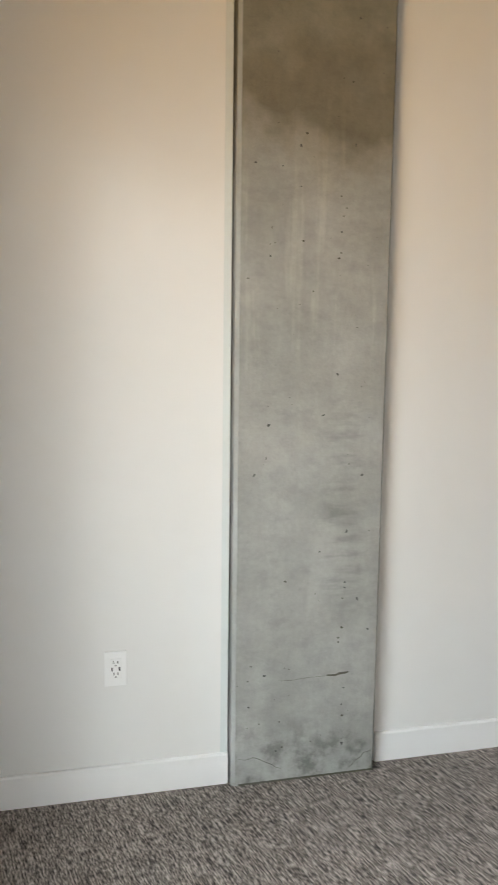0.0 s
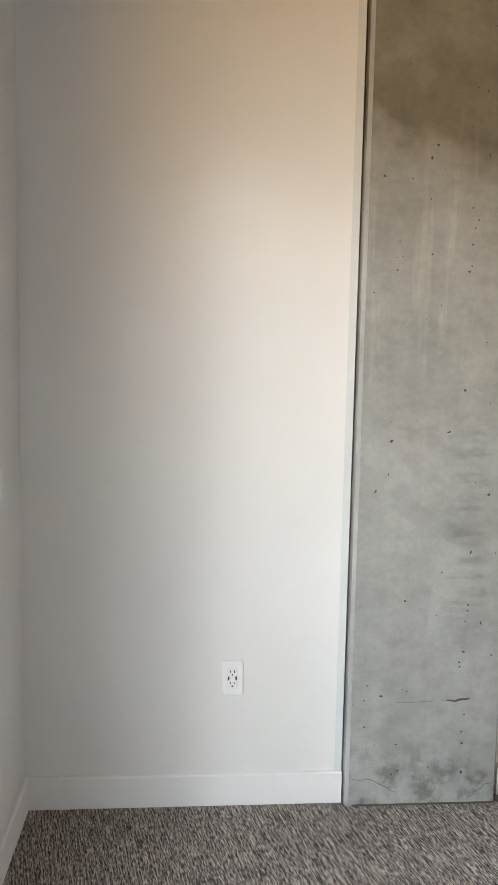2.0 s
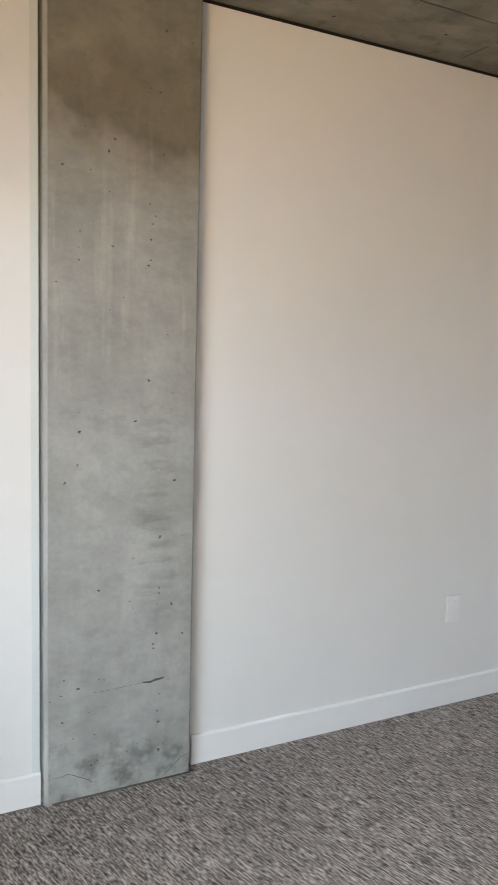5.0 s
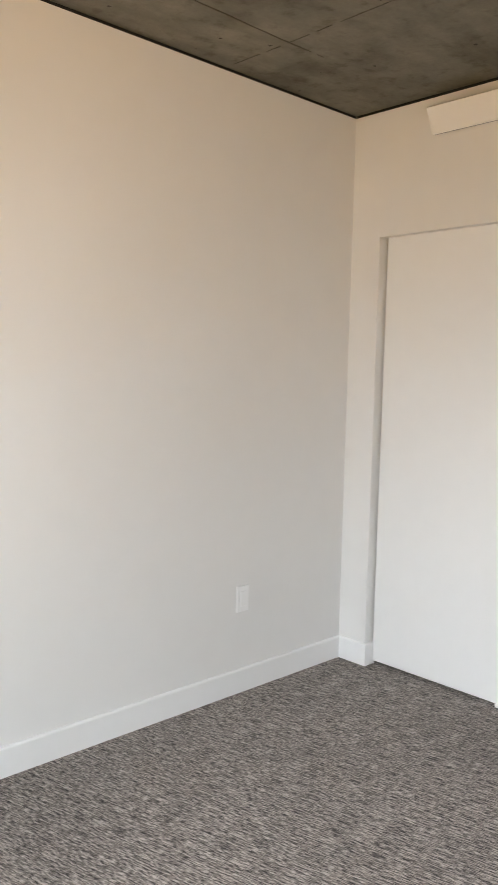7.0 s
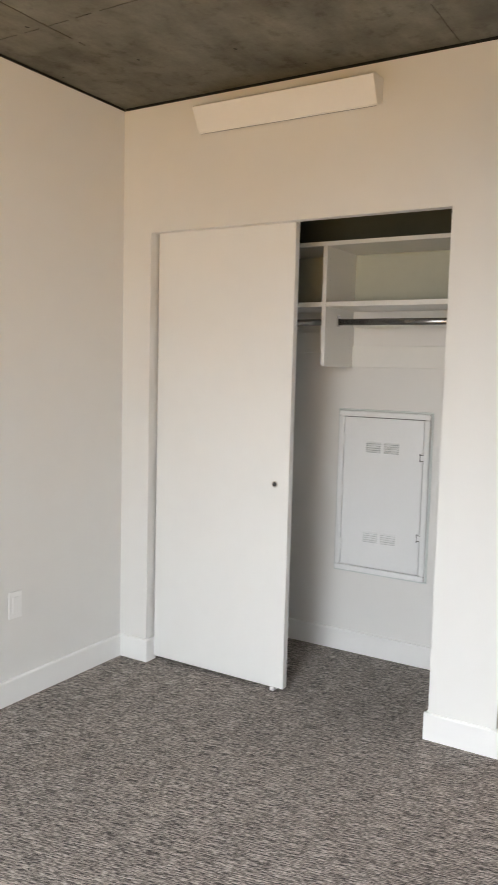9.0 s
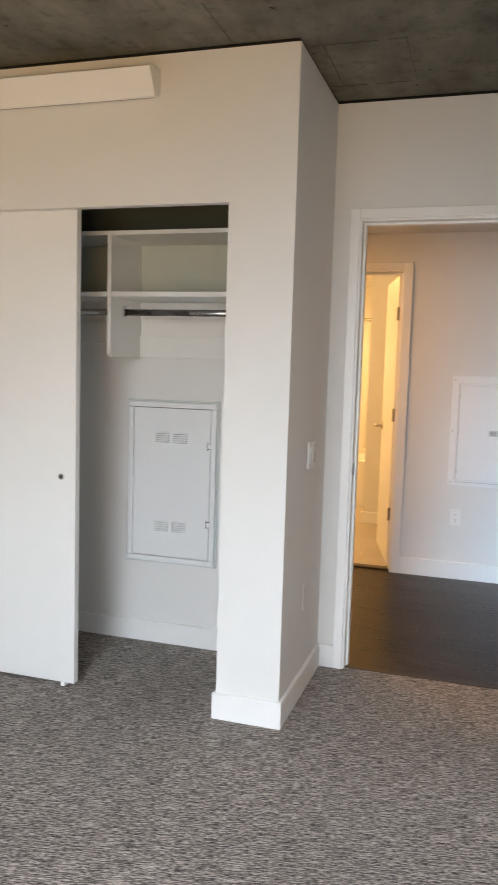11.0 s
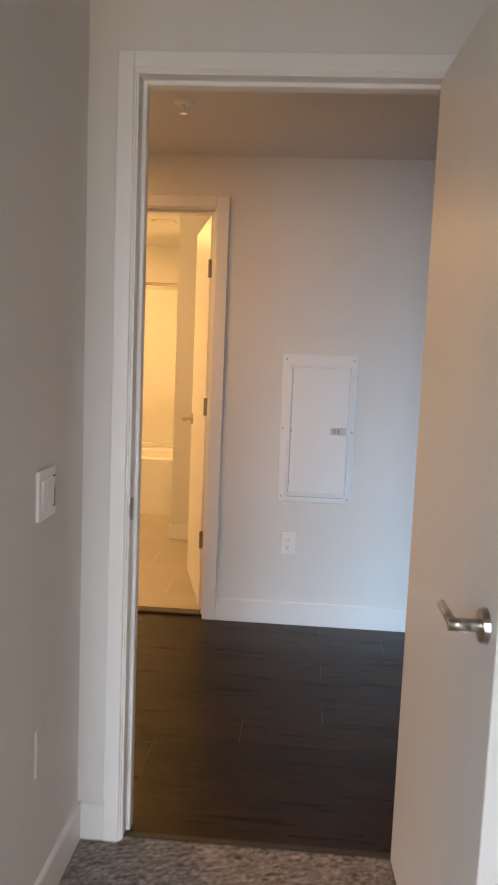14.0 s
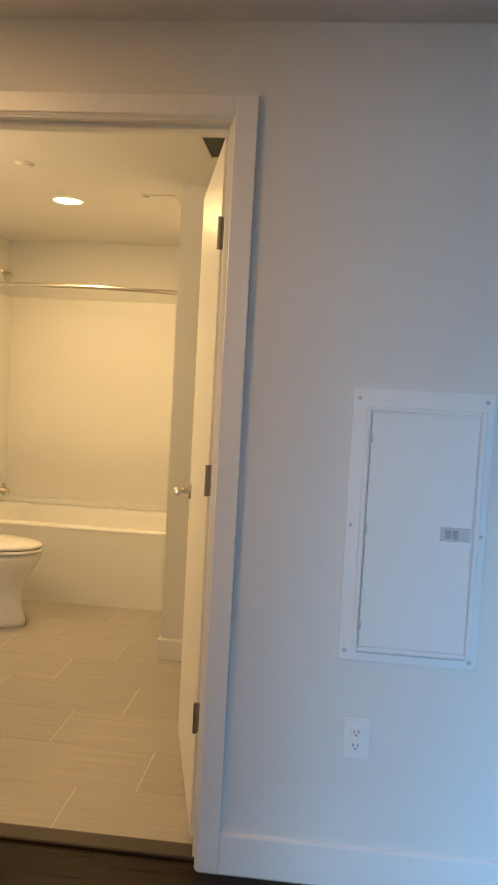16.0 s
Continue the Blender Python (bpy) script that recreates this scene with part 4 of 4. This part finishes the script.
for name, za, zb in (("fridge_door", 0.665, 1.665), ("freezer_drawer", 0.025, 0.632)):
    d = part(name, boxes((FX0, FX1, FY - 0.088, FY, za, zb), bevel=0.005, segments=2), STEEL, fridge, "brushed stainless steel door")
    part("front_edge", boxes((FX0 - 0.0015, FX0 + 0.02, FY - 0.0895, FY - 0.0875, za + 0.004, zb - 0.004)), DARKGREY, d, "dark door edge")
part("top_hinge", boxes((FX0 + 0.01, FX0 + 0.06, FY - 0.085, FY + 0.05, 1.667, 1.681), (FX0 + 0.014, FX0 + 0.032, FY - 0.088, FY - 0.066, 1.667, 1.698), bevel=0.003), DARKGREY, fridge, "black top hinge")
part("middle_hinge", boxes((FX0 + 0.002, FX0 + 0.05, FY - 0.098, FY, 0.634, 0.660), bevel=0.003), DARKGREY, fridge, "black middle hinge")
part("drawer_handle", smooth(tube([(FX0 + 0.06, FY - 0.105, 0.60), (FX0 + 0.06, FY - 0.147, 0.60), (FX0 + 0.075, FY - 0.159, 0.60), (FX0 + 0.3, FY - 0.159, 0.60), (FX1 - 0.075, FY - 0.159, 0.60), (FX1 - 0.06, FY - 0.147, 0.60), (FX1 - 0.06, FY - 0.105, 0.60)], 0.011)), NICKEL, fridge, "steel bar handle")
part("toe_grille", boxes((FX0 + 0.01, FX1 - 0.01, FY - 0.02, FY + 0.05, 0.0, 0.045), bevel=0.004), DARKGREY, fridge)

# far end of the apartment: bulkhead and tall white closet fronts
structure("bulkhead_far", boxes((8.75, 9.2, -6.9, -2.98, 2.36, LZ - 0.02)), CEIL_PAINT, "white painted bulkhead along the far wall", "bulkhead")
for k in range(3):
    y1 = -3.0 - 1.15 * k
    tall = thing("tall_cabinet", (9.0, y1 - 0.57, 0), "tall plain off-white cabinet at the far wall", "cabinet", "tall cabinets")
    part("body", boxes((8.98, 9.2, y1 - 1.14, y1, 0.0, 2.1)), MELAMINE, tall)
    for j in range(2):
        part("door", boxes((8.958, 8.978, y1 - 1.138 + 0.57 * j, y1 - 0.572 + 0.57 * j, 0.02, 2.08), bevel=0.002), MELAMINE, tall)
    part("top_gap", boxes((8.972, 9.2, y1 - 1.14, y1, 2.1, 2.115)), SLOT, tall, "dark gap above the cabinet")

# living room window
lw = thing("window_2", (-0.05, -4.7, 0.2), "wide living room window with a dark frame", "window")
tagged(lw, kind="structure")
part("window_frame", boxes((-0.08, -0.02, -6.2, -6.14, 0.2, 2.5), (-0.08, -0.02, -3.26, -3.2, 0.2, 2.5), (-0.08, -0.02, -6.14, -3.26, 0.2, 0.26), (-0.08, -0.02, -6.14, -3.26, 2.44, 2.5), (-0.08, -0.02, -4.73, -4.67, 0.26, 2.44)), WINFRAME, lw)
for a, b in ((-6.14, -4.73), (-4.67, -3.26)):
    g = part("pane", boxes((-0.055, -0.045, a, b, 0.26, 2.44)), GLASS, lw)
    g.visible_shadow = False

# ---------------------------------------------------------------- bathroom things
bdoor = thing("door_2", (6.074, BATH_S + 0.051, 0), "white flat bathroom door opened into the bathroom", "door")
tagged(bdoor, kind="structure")
BX, BY = 6.074, BATH_S + 0.051
part("slab", boxes((BX, BX + 0.735, BY - 0.036, BY, 0.016, 2.055), bevel=0.0018), DOORWHITE, bdoor)
lever(bdoor, BX + 0.675, 0.965, BY, 1, -1)
lever(bdoor, BX + 0.675, 0.965, BY - 0.036, -1, -1)
for z in (0.385, 1.088, 1.79):
    hg = part("hinge", rods(((BX - 0.004, BY + 0.003, z - 0.045), (BX - 0.004, BY + 0.003, z + 0.045), 0.0065), sides=12), HINGE, bdoor, "satin metal hinge")
    part("leaf", boxes((BX - 0.0015, BX + 0.001, BY - 0.033, BY - 0.001, z - 0.045, z + 0.045)), HINGE, hg)
bdoor.matrix_world = pose(BX, BY, 0, 0, 0, 13.7)

# alcove bathtub with its surround
tub = thing("bathtub", (8.75, -0.68, 0), "white alcove bathtub with a plain apron", "bathtub")
tx0, tx1, ty0, ty1, tz = 8.36, 9.14, -1.444, 0.083, 0.478
part("apron", boxes((tx0 + 0.002, tx0 + 0.03, ty0, ty1, 0.0, tz - 0.018)), ACRYLIC, tub)


def ring(x0, x1, y0, y1, r, z, k=6):
    pts = []
    for cx, cy, a0 in ((x1 - r, y1 - r, 0), (x0 + r, y1 - r, 90), (x0 + r, y0 + r, 180), (x1 - r, y0 + r, 270)):
        for i in range(k + 1):
            a = radians(a0 + 90 * i / k)
            pts.append((cx + r * math.cos(a), cy + r * math.sin(a), z))
    return pts


part("basin", smooth(lofted([ring(tx0, tx1, ty0, ty1, 0.004, tz - 0.018), ring(tx0, tx1, ty0, ty1, 0.004, tz - 0.005), ring(tx0 + 0.008, tx1, ty0, ty1, 0.008, tz), ring(tx0 + 0.075, tx1 - 0.06, ty0 + 0.07, ty1 - 0.09, 0.10, tz), ring(tx0 + 0.09, tx1 - 0.075, ty0 + 0.10, ty1 - 0.11, 0.11, tz - 0.03), ring(tx0 + 0.13, tx1 - 0.11, ty0 + 0.25, ty1 - 0.15, 0.12, 0.10), ring(tx0 + 0.20, tx1 - 0.18, ty0 + 0.35, ty1 - 0.22, 0.1, 0.075)], caps=False)), ACRYLIC, tub)
part("basin_floor", extruded([(x, y) for x, y, _ in ring(tx0 + 0.19, tx1 - 0.17, ty0 + 0.34, ty1 - 0.21, 0.1, 0)], "z", 0.07, 0.078), ACRYLIC, tub)
sur = thing("tub_surround", (9.1, -0.68, 0.5), "white moulded acrylic tub surround panels", "tub surround")
part("back_panel", boxes((9.14, 9.198, ty0, ty1, 0.45, 1.905), bevel=0.004), ACRYLIC, sur)
part("back_ledge", boxes((9.10, 9.14, ty0, ty1, tz, 0.515), bevel=0.008, segments=3), ACRYLIC, sur)
part("end_panel", boxes((8.40, 9.14, 0.030, 0.084, tz, 1.905), bevel=0.003), ACRYLIC, sur)
part("end_panel", boxes((8.40, 9.14, -1.445, -1.431, tz, 1.905), bevel=0.003), ACRYLIC, sur)

curve = [(8.40 - 0.16 * math.sin(math.pi * k / 24), -1.443 + 1.526 * k / 24, 1.885) for k in range(25)]
srod = thing("shower_rod", (8.4, -0.68, 1.885), "curved chrome shower curtain rod", "shower rod")
part("bar", smooth(tube(curve, 0.0125)), NICKEL, srod)
for yy, s in ((-1.446, 1), (0.085, -1)):
    part("flange", rods(((8.405, yy, 1.885), (8.40, yy + s * 0.018, 1.885), 0.03), sides=24), NICKEL, srod)
head = thing("wall_shower", (8.72, 0.06, 2.02), "chrome shower head on an arm from the wall", "shower head")
part("arm", smooth(tube([(8.75, 0.084, 2.05), (8.75, 0.02, 2.055), (8.75, -0.04, 2.035), (8.75, -0.08, 2.01)], 0.0095)), NICKEL, head)
part("flange", rods(((8.75, 0.085, 2.05), (8.75, 0.075, 2.05), 0.028), sides=24), NICKEL, head)
part("spray_head", rods(((8.75, -0.072, 2.016), (8.75, -0.10, 1.995), 0.012, 0.03), ((8.75, -0.10, 1.995), (8.75, -0.115, 1.983), 0.032), sides=24), NICKEL, head)
valve = thing("shower_valve", (8.75, 0.03, 0.78), "chrome round shower valve with a lever", "shower valve")
part("plate", rods(((8.75, 0.031, 0.80), (8.75, 0.020, 0.80), 0.085), sides=32), NICKEL, valve)
part("lever", rods(((8.75, 0.020, 0.80), (8.75, -0.030, 0.80), 0.022), ((8.75, -0.020, 0.80), (8.75, -0.060, 0.74), 0.008), sides=16), NICKEL, valve)
spout = thing("tub_spout", (8.75, 0.03, 0.6), "chrome tub spout on the end wall", "tub spout")
part("body", smooth(tube([(8.75, 0.031, 0.61), (8.75, -0.02, 0.61), (8.75, -0.11, 0.605), (8.75, -0.145, 0.59)], 0.024)), NICKEL, spout)
part("diverter", rods(((8.75, -0.115, 0.628), (8.75, -0.115, 0.655), 0.006, 0.009), sides=12), NICKEL, spout)

# toilet beside the tub, facing south
toilet = thing("toilet", (7.9, -0.3, 0), "white porcelain toilet with a closed lid", "toilet")
TXC, TYF = 7.90, -0.70


def egg(w, front, back, z, cx=TXC, k=32):
    """An oval, round at the front (-y) and flatter at the back."""
    mid = (front + back) / 2 + 0.05
    pts = []
    for i in range(k):
        a = 2 * math.pi * i / k
        s = math.sin(a)
        y = mid + (back - mid) * s if s > 0 else mid + (mid - front) * s
        pts.append((cx + w * math.cos(a), y, z))
    return pts


part("bowl", smooth(lofted([egg(0.115, -0.628, -0.02, 0.0), egg(0.112, -0.624, -0.02, 0.03), egg(0.098, -0.604, -0.02, 0.12), egg(0.102, -0.602, -0.02, 0.20), egg(0.140, -0.632, -0.02, 0.27), egg(0.172, -0.672, -0.03, 0.335), egg(0.184, -0.695, -0.04, 0.385), egg(0.184, -0.695, -0.04, 0.408), egg(0.175, -0.685, -0.05, 0.412)])), PORCELAIN, toilet)
part("seat", smooth(lofted([egg(0.180, -0.693, -0.10, 0.414), egg(0.188, -0.703, -0.09, 0.418), egg(0.188, -0.703, -0.09, 0.430), egg(0.182, -0.696, -0.10, 0.434)])), PORCELAIN, toilet)
part("lid", smooth(lofted([egg(0.180, -0.696, -0.09, 0.437), egg(0.187, -0.704, -0.085, 0.441), egg(0.186, -0.703, -0.085, 0.455), egg(0.165, -0.67, -0.10, 0.463), egg(0.08, -0.5, -0.16, 0.466)])), PORCELAIN, toilet)
part("tank", boxes((TXC - 0.205, TXC + 0.205, -0.12, 0.075, 0.41, 0.76), bevel=0.025, segments=3), PORCELAIN, toilet)
part("tank_lid", boxes((TXC - 0.215, TXC + 0.215, -0.13, 0.08, 0.762, 0.80), bevel=0.012, segments=3), PORCELAIN, toilet)
part("flush_lever", rods(((TXC - 0.14, -0.12, 0.70), (TXC - 0.14, -0.135, 0.70), 0.012), ((TXC - 0.14, -0.132, 0.70), (TXC - 0.07, -0.135, 0.695), 0.006), sides=12), NICKEL, toilet)

# ceiling fixtures of the bathroom
down = thing("ceiling_light", (7.95, -0.76, 2.3), "round white recessed ceiling light, switched on", "ceiling light", "recessed lights")
part("trim_ring", smooth(lofted([[(7.95 + r * math.cos(2 * math.pi * k / 36), -0.76 + r * math.sin(2 * math.pi * k / 36), 2.3 - d) for k in range(36)] for r, d in ((0.092, 0.0), (0.088, 0.006), (0.074, 0.006), (0.072, 0.002))], caps=False)), PLASTIC, down)
part("diffuser", rods(((7.95, -0.76, 2.2975), (7.95, -0.76, 2.2955), 0.073), sides=36), BULB, down)
bl = bpy.data.lights.new("bathroom_lamp", "AREA")
bl.shape, bl.size, bl.energy, bl.color = "DISK", 0.14, 35, (1.0, 0.548, 0.17)
blo = new("bathroom_lamp", bl)
blo.location = (7.95, -0.76, 2.285)
plate = thing("sprinkler", (7.28, -0.79, 2.3), "flush white concealed sprinkler plate", "sprinkler", "ceiling sprinklers")
part("cover_plate", rods(((7.28, -0.79, 2.3), (7.28, -0.79, 2.294), 0.042, 0.04), ((7.28, -0.79, 2.294), (7.28, -0.79, 2.286), 0.03), sides=28), CEIL_PAINT, plate)
vanity = thing("vanity_light", (6.75, 0.08, 2.0), "warm wall light over the bathroom vanity, switched on", "wall light")
part("back_plate", boxes((6.45, 7.05, 0.065, 0.085, 1.96, 2.04), bevel=0.003), NICKEL, vanity)
part("diffuser", boxes((6.47, 7.03, 0.015, 0.065, 1.965, 2.035), bevel=0.008, segments=2), KITCHENBULB, vanity)
area_lamp("vanity_lamp", look((6.75, 0.005, 2.0), (6.95, -1.0, 1.6)), 0.55, 0.07, 31, (1.0, 0.548, 0.17))
vent = thing("exhaust_vent", (7.85, -1.28, 2.3), "flat white square vent cover in the bathroom ceiling", "vent")
part("frame", boxes((7.77, 7.93, -1.37, -1.20, 2.292, 2.3), bevel=0.003), CEIL_PAINT, vent)
part("clip", boxes((7.775, 7.79, -1.235, -1.225, 2.288, 2.292), (7.775, 7.779, -1.235, -1.210, 2.288, 2.292)), STICKER, vent, "small dark clip at the vent's edge")
hatch = thing("ceiling_opening", (6.98, -1.76, 2.3), "dark square grille in the bathroom ceiling behind the door", "ceiling grille")
part("frame", boxes((6.80, 7.12, -1.66, -1.63, 2.29, 2.3), (6.80, 7.12, -1.93, -1.90, 2.29, 2.3), (6.80, 6.83, -1.90, -1.66, 2.29, 2.3), (7.09, 7.12, -1.90, -1.66, 2.29, 2.3), bevel=0.002), CEIL_PAINT, hatch)
part("core", boxes((6.83, 7.09, -1.90, -1.66, 2.294, 2.2985)), SLOT, hatch, "dark opening")

# kitchen recessed lights above the living end
for x, y in ((6.9, -4.0), (8.2, -4.0)):
    lamp = thing("ceiling_light", (x, y, LZ), "round recessed ceiling light, switched on", "ceiling light", "recessed lights")
    part("trim_ring", rods(((x, y, LZ), (x, y, LZ - 0.006), 0.085), sides=32), PLASTIC, lamp)
    part("diffuser", rods(((x, y, LZ - 0.006), (x, y, LZ - 0.008), 0.07), sides=32), KITCHENBULB, lamp)
    kl = bpy.data.lights.new("kitchen_lamp", "AREA")
    kl.shape, kl.size, kl.energy, kl.color = "DISK", 0.14, 15, (1.0, 0.52, 0.24)
    new("kitchen_lamp", kl).location = (x, y, LZ - 0.012)

# ---------------------------------------------------------------- floor pieces
hall_floor = bpy.data.objects["floor_hall"]
bath_floor = bpy.data.objects["floor_bathroom"]


def piece_mesh(name, w, d, h, bevel, mat):
    return mesh_of(name, boxes((0, w, 0, d, 0, h), bevel=bevel), mat)


PW = 0.187
plank_meshes = {n: piece_mesh("plank", PW - 0.0008, n - 0.0008, 0.0135, 0.0002, PLANK) for n in (0.9, 1.2, 1.5)}
rng = random.Random(4)


def lay_planks(x0, x1, y0, y1):
    x = x0
    while x < x1 - 0.02:
        y = y0 - rng.choice((0.0, 0.3, 0.6, 0.9))
        while y < y1:
            n = rng.choice((0.9, 1.2, 1.2, 1.5))
            a, b = max(y, y0), min(y + n, y1)
            if b - a > 0.03:
                me = plank_meshes[n] if b - a > n - 0.001 and x + PW <= x1 else piece_mesh("plank", min(PW, x1 - x) - 0.0008, b - a - 0.0008, 0.0135, 0.0002, PLANK)
                p = new("plank", me)
                p.location, p.parent = (x, a, -0.0135), hall_floor
            y += n
        x += PW


lay_planks(4.137, 5.994, -5.2, -0.3)
lay_planks(5.994, 9.19, -5.2, -2.34)
# planks past the part that the walk comes near, joined
far = bmesh.new()
x = 0.0
while x < 9.1:
    y = -7.0
    top = -5.2 if x > 4.12 else -2.99
    while y < top:
        n = rng.choice((0.9, 1.2, 1.5))
        box(far, x, x + PW - 0.002, y, min(y + n, top) - 0.002, -0.0135, 0.0)
        y += n
    x += PW
fp = new("planks", mesh_of("planks", far, PLANK))
fp.parent = hall_floor
tagged(fp, "dark stained wood planks", kind="stuff")

tile_meshes = {}
for row in range(8):
    x0, x1 = 6.055 if row == 0 else 6.31 + 0.293 * (row - 1), 6.31 + 0.293 * row
    x1 = min(x1, 8.364)
    y = -1.436 - 0.2 * (row % 3) - 1.2
    while y < 0.085:
        a, b = max(y, -2.08), min(y + 0.6, 0.084)
        if b - a > 0.02:
            key = (round(x1 - x0, 3), round(b - a, 3))
            if key not in tile_meshes:
                tile_meshes[key] = piece_mesh("tile", key[0] - 0.0014, key[1] - 0.004, 0.006, 0.0005, TILE)
            t = new("tile", tile_meshes[key])
            t.location, t.parent = (x0, a, 0.001), bath_floor
        y += 0.6
